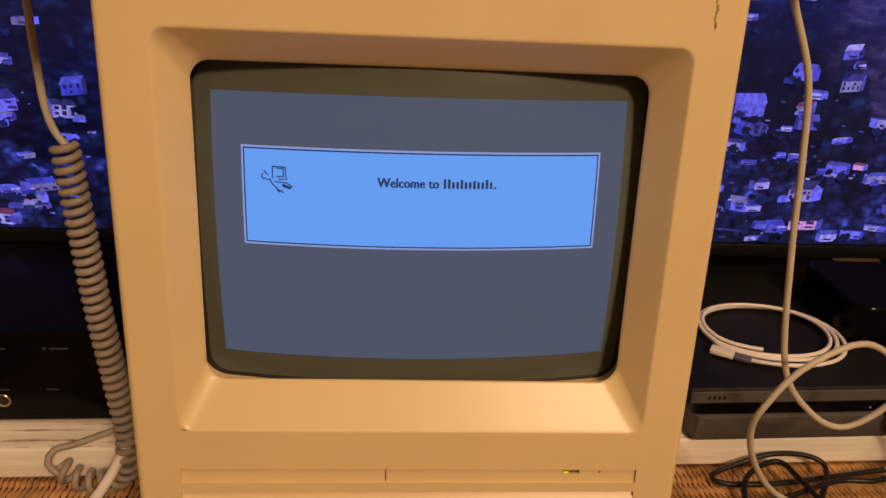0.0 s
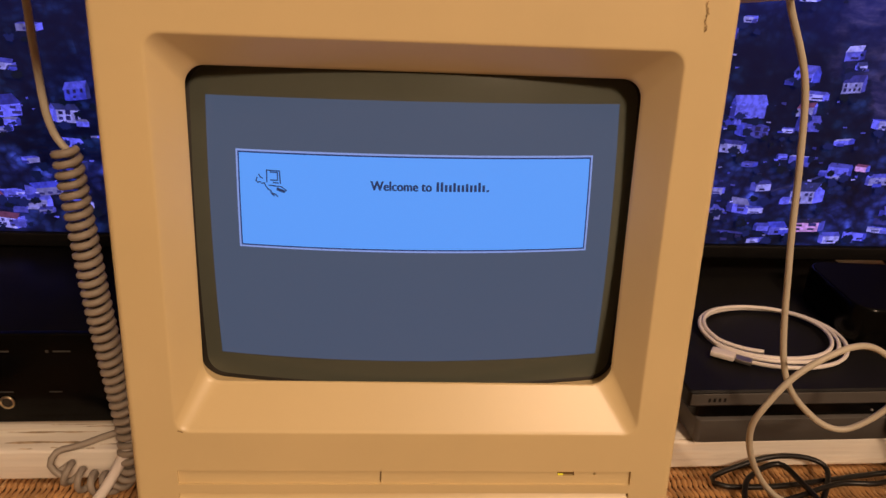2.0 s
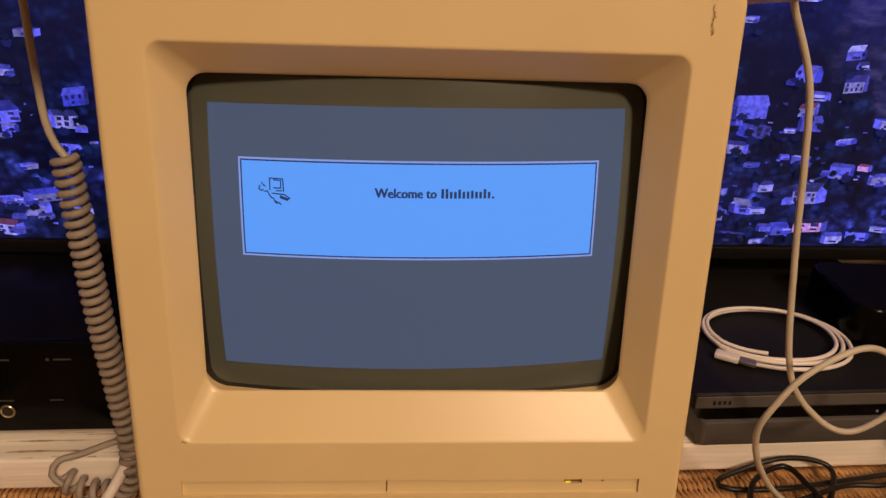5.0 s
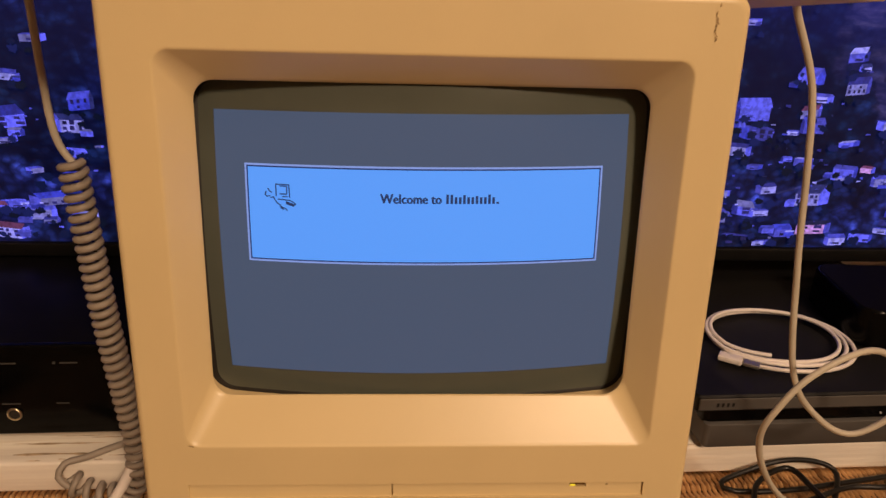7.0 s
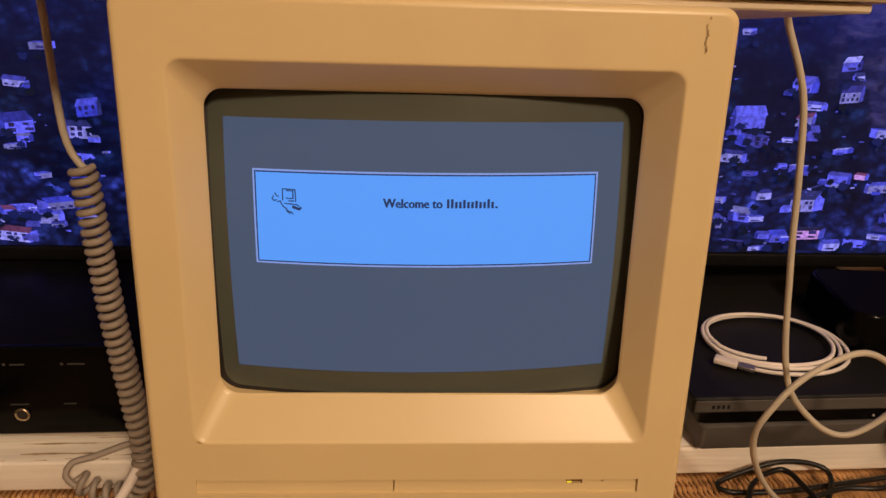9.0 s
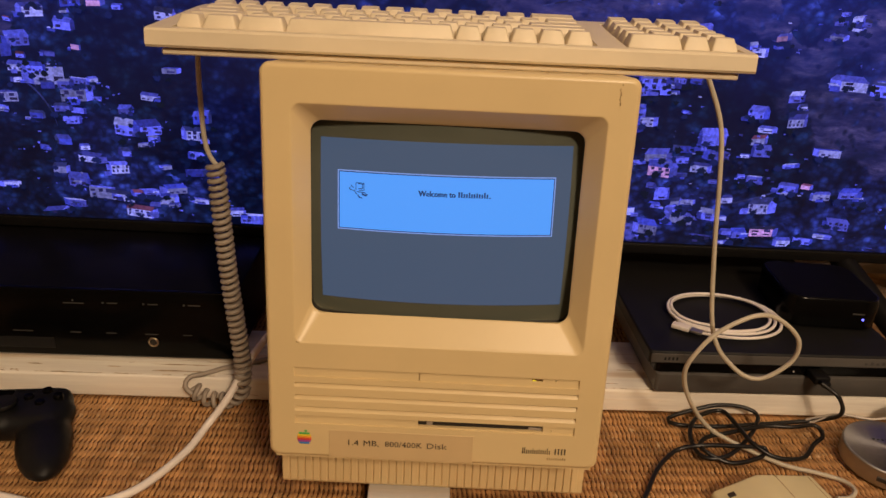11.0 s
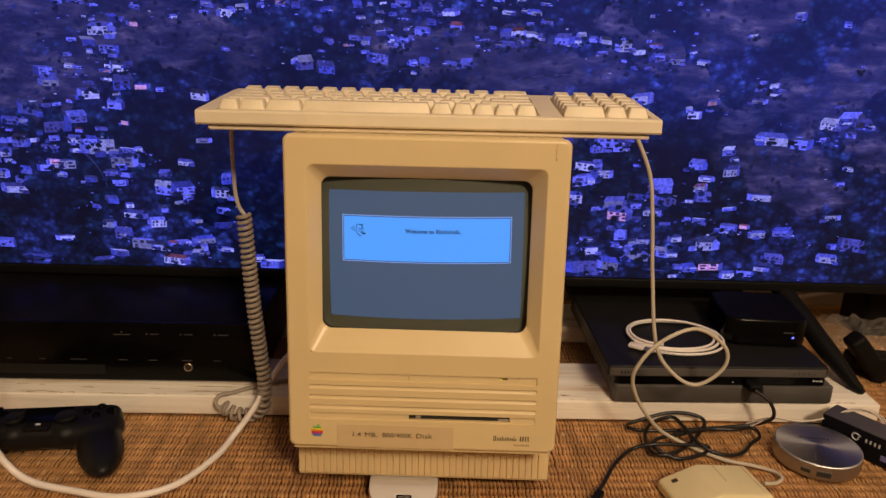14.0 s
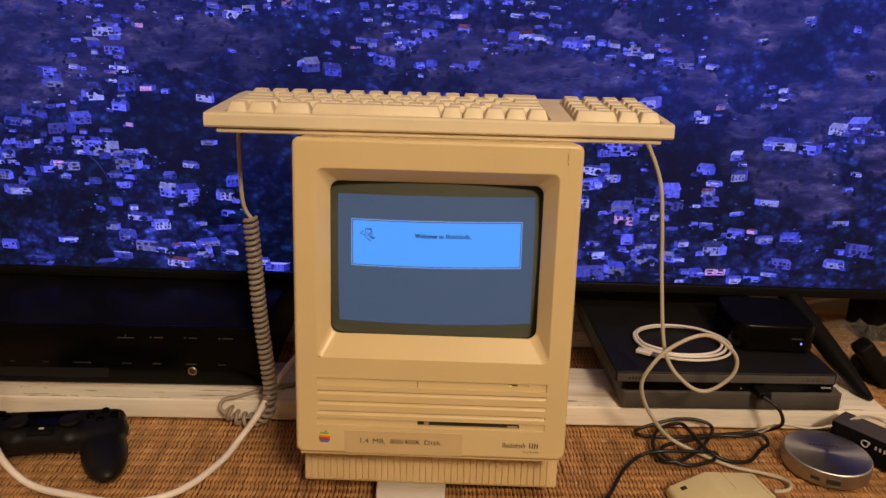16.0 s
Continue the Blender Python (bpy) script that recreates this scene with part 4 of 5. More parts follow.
def stroke(points, w=0.0005):
    lots = []
    for (x0, q0), (x1, q1) in zip(points, points[1:]):
        d = Vector((x1 - x0, q1 - q0)).normalized() * w / 2
        n = Vector((-d.y, d.x))
        lots.append(([(x0 - d.x + n.x, 0, q0 - d.y + n.y), (x1 + d.x + n.x, 0, q1 + d.y + n.y), (x1 + d.x - n.x, 0, q1 + d.y - n.y), (x0 - d.x - n.x, 0, q0 - d.y - n.y)], [(0, 1, 2, 3)]))
    return joined(*lots)


icon = joined(stroke([(-0.0617, 0.2644), (-0.0617, 0.2692), (-0.0563, 0.2690), (-0.0561, 0.2640)]), stroke([(-0.0600, 0.2685), (-0.0572, 0.2684), (-0.0572, 0.2652), (-0.0600, 0.2652)]),
              stroke([(-0.0590, 0.2641), (-0.0570, 0.2641)]), stroke([(-0.0608, 0.2630), (-0.0558, 0.2626), (-0.0537, 0.2612), (-0.0547, 0.2603), (-0.0575, 0.2612)]),
              stroke([(-0.0573, 0.2618), (-0.0548, 0.2609)], 0.0008), stroke([(-0.0658, 0.2660), (-0.0663, 0.2648), (-0.0655, 0.2640), (-0.0645, 0.2643)]), stroke([(-0.0650, 0.2672), (-0.0645, 0.2664), (-0.0636, 0.2658)]),
              stroke([(-0.0640, 0.2636), (-0.0628, 0.2639), (-0.0622, 0.2626), (-0.0613, 0.2614), (-0.0600, 0.2606)]), stroke([(-0.0602, 0.2601), (-0.0592, 0.2596), (-0.0580, 0.2592), (-0.0574, 0.2585)]), stroke([(-0.0598, 0.2594), (-0.0588, 0.2588)]))
part("message_picture", mesh_from("message_picture", *askew(icon, 0.0009), CRTINK), glass, "small dark line drawing")

# badge, label and marks on the front
STRIPES = ((0.10, 0.42, 0.10), (0.75, 0.55, 0.03), (0.75, 0.25, 0.03), (0.55, 0.05, 0.04), (0.30, 0.06, 0.30), (0.04, 0.20, 0.55))
for i, col in enumerate(STRIPES):
    z0 = 0.0832 - 0.00158 * (i + 1)
    hw = (0.0040, 0.0050, 0.0053, 0.0052, 0.0048, 0.0038)[i]
    part("badge_stripe", mesh_from("badge_stripe", *rbox(-0.0957 - hw, -0.0957 + hw, -0.0006, 0.0005, z0, z0 + 0.00154, 0.0003, 1), mat("badge_stripe", col, 0.4)), computer, "striped colour badge")
part("badge_stripe", mesh_from("badge_stripe", *rbox(-0.0955, -0.0935, -0.0006, 0.0005, 0.0838, 0.0852, 0.0003, 1), bpy.data.materials["badge_stripe"]), computer, "striped colour badge")
part("tape_label", mesh_from("tape_label", *rbox(-0.0775, 0.0290, -0.0003, 0.0005, 0.0640, 0.0862, 0.0002, 1), LABELPL), computer, "tan tape label")
for i, (w, x0, x1) in enumerate((("1.4", -0.0630, -0.0555), ("MB,", -0.0518, -0.0405), ("800/400K", -0.0360, -0.0085), ("Disk", -0.0050, 0.0098))):
    part("label_text", mesh_from("label_text", *shifted(text_lot(w, 0.0046, x1 - x0), x0, -0.0006, 0.0745), INK), computer, "dark printed label words")
part("name_bar", mesh_from("name_bar", *shifted(letter_bars(0.0655, 0.0868, 0.0745, 0.0052, (1, 1, 0.62, 0.62, 0.62, 0.85, 0.62, 0.62, 0.8, 0.62, 0.62, 0.62, 1, 0.62), 0.42), 0, -0.0005, 0), INK), computer, "thin dark bars of the model name")
part("name_bar", mesh_from("name_bar", *shifted(letter_bars(0.0895, 0.0988, 0.0745, 0.0052, (0.95, 0.95, 0.95, 0.95), 0.4), 0, -0.0005, 0), INK), computer, "thin dark bars of the model name")
part("name_bar", mesh_from("name_bar", *shifted(letter_bars(0.0842, 0.0988, 0.0698, 0.0020, (1, 0.8, 0.8, 0.8, 1, 0.8, 0.8, 1, 0.8), 0.5), 0, -0.0005, 0), SCUFF), computer, "thin dark bars of the model name")
scuffs = []
rs = random.Random(5)
for i in range(26):
    q = 0.3295 + i * 0.00042
    x = 0.1082 + rs.uniform(-0.0003, 0.0003) + 0.0003 * math.sin(i * 0.5)
    w = rs.uniform(0.0002, 0.0007)
    scuffs.append(([(x, -0.0003, q), (x + w, -0.0003, q + 0.0001), (x + w * 0.8, -0.0003, q + 0.0007), (x - w * 0.2, -0.0003, q + 0.0005)], [(0, 1, 2, 3)]))
scuffs.append(([(0.1088, -0.0002, 0.3420), (0.1096, -0.0002, 0.3424), (0.1092, -0.0002, 0.3435), (0.1087, -0.0002, 0.3430)], [(0, 1, 2, 3)]))
part("scuff_mark", mesh_from("scuff_mark", *joined(*scuffs), SCUFF), computer, "brown scuff on the case")

part("chip_mark", mesh_from("chip_mark", [(-0.1010, -0.0002, 0.1556), (-0.0986, -0.0002, 0.1549), (-0.0984, -0.0002, 0.1553), (-0.1003, -0.0002, 0.1562)], [(0, 1, 2, 3)], SCUFF), computer, "small chip at the corner of the recess")
chips = []
for i in range(34):
    x = -0.112 + abs(rs.gauss(0, 1)) * 0.012 if i < 24 else rs.uniform(-0.06, 0.09)
    w = rs.uniform(0.0006, 0.0028)
    q = 0.34715 - rs.uniform(0, 0.0006)
    chips.append(([(x, 0.0074 + rs.uniform(0, 0.006), 0.34735), (x + w, 0.0076 + rs.uniform(0, 0.008), 0.34735), (x + w * 0.8, 0.0125 + rs.uniform(0, 0.006), 0.34735), (x - w * 0.3, 0.0115 + rs.uniform(0, 0.006), 0.34735)], [(0, 1, 2, 3)]))
tagged(part("edge_wear", mesh_from("edge_wear", *joined(*chips), SCUFF), computer, "brown worn spots on the top edge"), kind="stuff")

# ---- keyboard on top of the computer ----
keyboard = thing("keyboard", pose(0, 0, 0.013, -6, 0, 0) @ pose(-0.0005, 0.0235, 0.3468, 0, 0, 0.35), "cream vintage keyboard lying on top of the computer", "keyboard")


def prism(profile, x0, x1):
    n = len(profile)
    v = [(x, y, z) for x in (x0, x1) for y, z in profile]
    return v, [tuple(range(n)), tuple(range(2 * n - 1, n - 1, -1))] + [(i, (i + 1) % n, n + (i + 1) % n, n + i) for i in range(n)]


KW = 0.2015
FULL = ((0.0015, 0.0052), (0.0, 0.0068), (0.0, 0.0158), (0.0012, 0.0174), (0.0040, 0.0180), (0.110, 0.0345), (0.130, 0.0365), (0.136, 0.034), (0.136, 0.0052))
WELL = ((0.0015, 0.0052), (0.0, 0.0068), (0.0, 0.0158), (0.0012, 0.0174), (0.0040, 0.0180), (0.0095, 0.0185), (0.0105, 0.0150), (0.1065, 0.0285), (0.1075, 0.0342), (0.130, 0.0365), (0.136, 0.034), (0.136, 0.0052))
for name, prof, x0, x1 in (("case_end", FULL, -KW, -0.186), ("key_well", WELL, -0.186, 0.0975), ("case_divider", FULL, 0.0975, 0.1165), ("keypad_well", WELL, 0.1165, 0.1945), ("case_end", FULL, 0.1945, KW)):
    part(name, mesh_from(name, *prism(prof, x0, x1), KEYTONE, 25), keyboard, "cream plastic keyboard case")
part("keyboard_base", mesh_from("keyboard_base", *rbox(-KW + 0.009, KW - 0.009, 0.005, 0.132, 0.0006, 0.0046, 0.0008, 1), KEYTONE, 30), keyboard, "inset base plate of the keyboard")
U = 0.0187
keymeshes = {}


def key_mesh(w):
    w = round(w, 3)
    if w not in keymeshes:
        a, b = w * U / 2 - 0.0004, U / 2 - 0.0004
        rings = [ring_xy(0, 0, a, b, 0.001, 0.0, 2), ring_xy(0, 0.0004, a - 0.0004, b - 0.0005, 0.0012, 0.004, 2), ring_xy(0, 0.0010, a - 0.0026, b - 0.0028, 0.0015, 0.0105, 2)]
        v, f = loft(rings, True, False)
        n = len(rings[0])
        v.append((0, 0.0010, 0.0094))
        f += [(2 * n + i, 2 * n + (i + 1) % n, 3 * n) for i in range(n)]
        keymeshes[w] = mesh_from("key", v, f, KEYCAP, 50)
    return keymeshes[w]


ROWS = (((0.95, 1.25, 1.72, 6.08, 1, 1, 1, 1, 1), (2, 1, 1)), ((2.25,) + (1,) * 10 + (2.75,), (1, 1, 1, 1)), ((1.75,) + (1,) * 11 + (2.25,), (1, 1, 1, 1)),
        ((1.5,) + (1,) * 12 + (1.5,), (1, 1, 1, 1)), ((1,) * 13 + (2,), (1, 1, 1, 1)))
slope = math.degrees(math.atan2(0.0135, 0.096))
for r, (main, pad) in enumerate(ROWS):
    y = 0.0205 + r * U
    z = 0.0150 + (y - 0.0105) * 0.1406 + (0.0006, 0.0002, 0, 0.0004, 0.0012)[r]
    for start, widths in ((-KW + 0.0165, main), (-KW + 0.3195, pad)):
        x = start
        for w in widths:
            part("key", key_mesh(w), keyboard, "", pose(x + w * U / 2, y, z, slope + (3, 1.5, 0, -2, -4)[r] * -1))
            x += w * U


# ---- aluminium usb base under the computer ----
hubbase = thing("usb_base", pose(-0.0185, 0, 0), "silver aluminium base with a usb port under the computer", "usb hub")


def base_plate():
    ys = [0.0135, 0.0140, 0.0150, 0.0165, 0.019, 0.022, 0.026, 0.030, 0.034, 0.0375, 0.040, 0.043, 0.046, 0.060, 0.11]
    hw, r = 0.0335, 0.021
    rings = []
    for y in ys:
        d = max(0.0, r - (y - 0.0135))
        w = hw - r + math.sqrt(max(r * r - d * d, 0)) if d else hw
        t = min(max((y - 0.0135) / 0.0265, 0), 1)
        z = 0.0035 + 0.0142 * (t * 1.05 if t < 0.75 else 1 - (1 - t) ** 2 * 3.4)
        rings.append([(-w, y, 0.0006), (w, y, 0.0006), (w, y, z - 0.0006), (w - 0.0006, y, z), (-w + 0.0006, y, z), (-w, y, z - 0.0006)])
    return loft(rings)


part("plate", mesh_from("plate", *base_plate(), ALU, 35), hubbase, "curved brushed aluminium plate")
PORT = pose(0.0013, 0.0232, 0.0088, 29, 0, 0)
part("port_rim", mesh_from("port_rim", *joined(box(-0.0072, 0.0072, 0.0024, 0.0034, -0.001, 0.0012), box(-0.0072, 0.0072, -0.0034, -0.0024, -0.001, 0.0012), box(-0.0072, -0.0062, -0.0024, 0.0024, -0.001, 0.0012),
                                               box(0.0062, 0.0072, -0.0024, 0.0024, -0.001, 0.0012)), BLACKGLOSS), hubbase, "usb port rim", PORT)
part("port_hole", mesh_from("port_hole", *box(-0.0062, 0.0062, -0.0024, 0.0024, -0.001, 0.0006), GAPSHADE), hubbase, "", PORT)
part("port_tongue", mesh_from("port_tongue", *joined(box(-0.0055, 0.0055, -0.0019, -0.0009, 0, 0.0011), box(-0.0055, 0.0055, 0.0012, 0.0019, 0, 0.0010)), STEEL), hubbase, "steel usb contacts", PORT)

# ---- receiver ----
RX = pose(-0.2045, 0.2075, 0.023, 0, 0, 1.8)
receiver = thing("receiver", RX, "low black disc player with a glossy front", "receiver")
part("body", mesh_from("body", *rbox(-0.43, 0, 0.006, 0.23, 0.008, 0.080, 0.002), BLACKSATIN, 40), receiver)
part("front_panel", mesh_from("front_panel", *rbox(-0.43, 0, 0.0, 0.006, 0.006, 0.081, 0.0015), BLACKGLOSS, 40), receiver, "glossy black front panel")
for x in (-0.40, -0.03):
    for y in (0.02, 0.20):
        part("rubber_foot", mesh_from("rubber_foot", *lathe(((0.010, 0), (0.011, 0.002), (0.011, 0.009)), 20, (x, y)), BLACKMATT, 40), receiver)
part("disc_tray", mesh_from("disc_tray", *rbox(-0.352, -0.185, -0.0012, 0.001, 0.014, 0.026, 0.0008), CONSOLE, 40), receiver, "dark disc tray front")
jack = tube([(-0.0855 + 0.0046 * math.cos(a), -0.001, 0.0245 + 0.0046 * math.sin(a)) for a in np.linspace(0, 2 * math.pi, 25)], 0.0009, 6)
part("phones_jack", mesh_from("phones_jack", *jack, BRASS, 60), receiver, "brass ring of the headphone jack")
# a dark disc on the panel stands for the shaded hole
part("jack_hole", mesh_from("jack_hole", *turned(lathe(((0.0036, 0), (0.0036, 0.001)), 20), pose(-0.0855, -0.0004, 0.0245, 90)), GAPSHADE), receiver)
for i, (x, z, w) in enumerate(((-0.170, 0.0655, 0.020), (-0.127, 0.0665, 0.010), (-0.087, 0.0665, 0.010), (-0.047, 0.0665, 0.012),
                               (-0.337, 0.0325, 0.006), (-0.300, 0.0325, 0.006), (-0.262, 0.0325, 0.008), (-0.225, 0.0325, 0.020), (-0.168, 0.0325, 0.011), (-0.132, 0.0325, 0.010), (-0.093, 0.0325, 0.013), (-0.055, 0.0325, 0.009))):
    part("print_bar", mesh_from("print_bar", *box(x, x + w, -0.0004, 0.0004, z, z + 0.0011), DIMPRINT if z < 0.05 else GREYPRINT), receiver, "small grey print")
    if z > 0.05:
        part("print_bar", mesh_from("print_bar", *box(x - 0.005 if i else x + 0.009, x - 0.003 if i else x + 0.0105, -0.0004, 0.0004, z - 0.0004 + (0 if i else 0.003), z + 0.0016 + (0 if i else 0.003)), GREYPRINT), receiver, "small grey print")

# ---- games console ----
console = thing("games_console", pose(0.2165, 0.1845, 0.0262, 0, 0, 2.3) @ Matrix.Diagonal((0.98, 0.98, 1.06, 1)), "flat charcoal games console on the white board", "games console")
CW, CD = 0.262, 0.285
part("lower_shell", mesh_from("lower_shell", *loft([ring_xy(CW / 2, CD / 2, CW / 2 - 0.001, CD / 2 - 0.001, 0.004, 0.0030), ring_xy(CW / 2, CD / 2, CW / 2, CD / 2, 0.004, 0.0042),
                                                    ring_xy(CW / 2, CD / 2, CW / 2, CD / 2, 0.004, 0.0222), ring_xy(CW / 2, CD / 2, CW / 2 - 0.001, CD / 2 - 0.001, 0.004, 0.0230)]), CONSOLEFACE, 40), console, "dark grey lower shell")
def slab_ring(dx, inset, r, z):
    return ring_xy(CW / 2 + dx, CD / 2, CW / 2 - inset, CD / 2 - inset, r, z)


part("slot_band", mesh_from("slot_band", *loft([slab_ring(-0.005, 0.004, 0.006, 0.0220), slab_ring(-0.005, 0.004, 0.006, 0.038)]), BLACKGLOSS, 40), console, "glossy black recessed band")
part("upper_shell", mesh_from("upper_shell", *loft([slab_ring(-0.011, 0.001, 0.0035, 0.0340), slab_ring(-0.011, 0.0, 0.0035, 0.0350), slab_ring(-0.011, 0.0, 0.0035, 0.0455), slab_ring(-0.011, 0.0012, 0.0035, 0.0470)]), CONSOLE, 35), console, "charcoal upper shell")
part("front_strip", mesh_from("front_strip", *rbox(-0.009, CW - 0.014, -0.0006, 0.001, 0.0355, 0.0447, 0.0004, 1), CONSOLEFACE), console, "grey front strip")
part("name_bar", mesh_from("name_bar", *shifted(letter_bars(0.004, 0.020, 0.0383, 0.0032, (1, 1, 1, 1), 0.5), 0, -0.0009, 0), CONSOLE), console, "dark bars of a maker's name")
part("name_bar", mesh_from("name_bar", *shifted(letter_bars(0.208, 0.238, 0.0383, 0.0032, (0.7, 1, 0.7, 1, 0.7), 0.5), 0, -0.0009, 0), DIMPRINT), console, "dark bars of a maker's name")
part("print_bar", mesh_from("print_bar", *shifted(letter_bars(0.2355, 0.2475, 0.0285, 0.0022, (1, 0.8, 0.8, 0.8, 1), 0.7), 0, 0.0025, 0), WHITEPRINT), console, "small white print")
part("power_lamp", mesh_from("power_lamp", *box(0.1390, 0.1402, 0.0018, 0.003, 0.0270, 0.0282), WHITEPRINT), console, "tiny white lamp")
part("usb_plug", mesh_from("usb_plug", *joined(rbox(0.1525, 0.1685, -0.016, 0.003, 0.0240, 0.0320, 0.002), rbox(0.156, 0.165, -0.024, -0.015, 0.0253, 0.0308, 0.002)), BLACKMATT, 40), console, "black plug in the front port")

for x in (0.03, CW - 0.03):
    for y in (0.03, CD - 0.03):
        part("rubber_foot", mesh_from("rubber_foot", *lathe(((0.008, 0), (0.008, 0.0032)), 16, (x, y)), BLACKMATT), console)

# ---- small media box ----
mbox = thing("media_box", pose(0.4120, 0.2940, 0.0772, 0, 0, -3.0) @ Matrix.Diagonal((1, 1, 1.15, 1)), "small glossy black media box on the console", "media player")
part("shell", mesh_from("shell", *loft([ring_xy(0, 0, 0.046, 0.046, 0.016, 0.0004), ring_xy(0, 0, 0.049, 0.049, 0.018, 0.0025), ring_xy(0, 0, 0.049, 0.049, 0.018, 0.027), ring_xy(0, 0, 0.0475, 0.0475, 0.017, 0.0292)]), BLACKGLOSS, 40), mbox)
part("lid", mesh_from("lid", *loft([ring_xy(0, 0, 0.0468, 0.0468, 0.016, 0.0290), ring_xy(0, 0, 0.0462, 0.0462, 0.016, 0.0298)]), BLACKLID, 40), mbox, "matt black lid")
part("lamp", mesh_from("lamp", *turned(lathe(((0.0011, 0), (0.0011, 0.0012)), 12), pose(0.0295, -0.0485, 0.0115, 90)), BLUELED), mbox, "lit blue-white lamp")
part("print_bar", mesh_from("print_bar", *box(0.018, 0.030, -0.0493, -0.0487, 0.016, 0.0175), DIMPRINT), mbox)

# ---- gamepad ----
pad = thing("gamepad", pose(-0.4080, 0.0890, 0.0, 0, 0, 8.0) @ Matrix.Diagonal((1, 1, 0.75, 1)), "black gamepad lying on the rattan", "gamepad")


def blob(c, s, n=20):
    v, f = lathe([(max(math.sin(math.pi * k / 12), 0.001), -math.cos(math.pi * k / 12)) for k in range(13)], n)
    return [(c[0] + x * s[0], c[1] + y * s[1], c[2] + z * s[2]) for x, y, z in v], f


lots = [rbox(-0.074, 0.074, -0.012, 0.045, 0.012, 0.048, 0.012), blob((-0.053, 0.014, 0.028), (0.028, 0.030, 0.022)), blob((0.053, 0.014, 0.028), (0.028, 0.030, 0.022))]
for side in (-1, 1):
    lots.append(turned(blob((0, 0, 0), (0.0230, 0.059, 0.0205)), pose(side * 0.0665, -0.019, 0.0245, -6, 0, side * 20)))
    lots.append(blob((side * 0.026, 0.002, 0.034), (0.0165, 0.0165, 0.017)))
part("body", moulded("body", joined(*lots), CHARCOAL, 0.0022, 9), pad, "black matt grips and body")
part("touch_pad", mesh_from("touch_pad", *rbox(-0.025, 0.025, 0.004, 0.034, 0.0400, 0.0500, 0.0015), BLACKGLOSS, 40), pad, "black touch pad")
for side in (-1, 1):
    part("stick", mesh_from("stick", *lathe(((0.006, 0.040), (0.006, 0.051), (0.0105, 0.0525), (0.0112, 0.055), (0.0103, 0.0575), (0.008, 0.0565), (0.001, 0.0555)), 24, (side * 0.0265, 0.007)), CHARCOAL, 50), pad, "thumb stick")
    part("shoulder_button", mesh_from("shoulder_button", *rbox(side * 0.054 - 0.014, side * 0.054 + 0.014, 0.030, 0.044, 0.018, 0.036, 0.004), BLACKGLOSS, 40), pad)
for a in range(4):
    x, y = 0.054 + 0.0125 * math.cos(a * math.pi / 2), 0.026 + 0.0095 * math.sin(a * math.pi / 2)
    part("face_button", mesh_from("face_button", *lathe(((0.0042, 0.040), (0.0042, 0.0510), (0.0036, 0.0520)), 18, (x, y - 0.004)), BLACKGLOSS, 40), pad, "round black button")
    x, y = -0.054 + 0.010 * math.cos(a * math.pi / 2), 0.024 + 0.009 * math.sin(a * math.pi / 2)
    part("direction_button", mesh_from("direction_button", *rbox(x - 0.004, x + 0.004, y - 0.004, y + 0.004, 0.042, 0.0515, 0.001, 1), BLACKGLOSS), pad)
part("speaker_panel", mesh_from("speaker_panel", *rbox(-0.013, 0.013, -0.0085, 0.003, 0.042, 0.0492, 0.001, 1), BLACKMATT), pad)
part("logo_mark", mesh_from("logo_mark", *rbox(-0.0026, 0.0026, -0.0020, 0.0012, 0.0490, 0.0500, 0.0003, 1), WHITEPRINT), pad, "small white mark")

# ---- mouse ----
mouse = thing("mouse", pose(0.2925, 0.0510, 0.0, 0, 0, 12.5) @ Matrix.Diagonal((0.88, 0.88, 0.88, 1)), "cream angular vintage mouse on the rattan", "mouse")
prof = ((-0.0566, 0.0092, 0.0272), (-0.0556, 0.0113, 0.0288), (-0.0535, 0.0133, 0.0298), (-0.0145, 0.0266, 0.0300), (-0.0115, 0.0274, 0.0300), (-0.008, 0.0273, 0.0300), (0.049, 0.0190, 0.0300), (0.0525, 0.0168, 0.0296), (0.0540, 0.0138, 0.0282))
rings = []
for x, z, w in prof:
    e = 0.0036
    side = [(w, z - e), (w - e * 0.12, z - e * 0.62), (w - e * 0.38, z - e * 0.29), (w - e * 0.7, z - e * 0.07), (w - e * 1.1, z)]
    rings.append([(x, -w + 0.001, 0.0015), (x, w - 0.001, 0.0015), (x, w, 0.0030)] + [(x, a, b) for a, b in side] + [(x, -a, b) for a, b in reversed(side)] + [(x, -w, 0.0030)])
part("shell", mesh_from("shell", *loft(rings), MOUSEPL, 30), mouse, "cream plastic shell with a folded top")
part("skid", mesh_from("skid", *joined(box(-0.045, -0.035, -0.02, 0.02, 0.0002, 0.0015), box(0.035, 0.045, -0.02, 0.02, 0.0002, 0.0015)), GREYPRINT), mouse)


def on_slope(x):
    return 0.0275 - (x + 0.009) * (0.0085 / 0.058)


for x, y0, y1 in ((0.0085, -0.004, 0.0285), (0.0455, -0.022, 0.0255)):
    z = on_slope(x)
    part("button_seam", mesh_from("button_seam", *box(x - 0.0003, x + 0.0003, y0, y1, z - 0.001, z + 0.0002), SCUFF), mouse, "fine seam of the button")
zb = 0.0135 + (0.0135 / 0.0395) * (-0.046 + 0.053)
part("badge", mesh_from("badge", *rbox(-0.0035, 0.0035, -0.0028, 0.0028, -0.0004, 0.0005, 0.0004, 1), INK), mouse, "small dark badge", pose(-0.043, 0.0165, zb + 0.0013, 0, -18.8, 0))

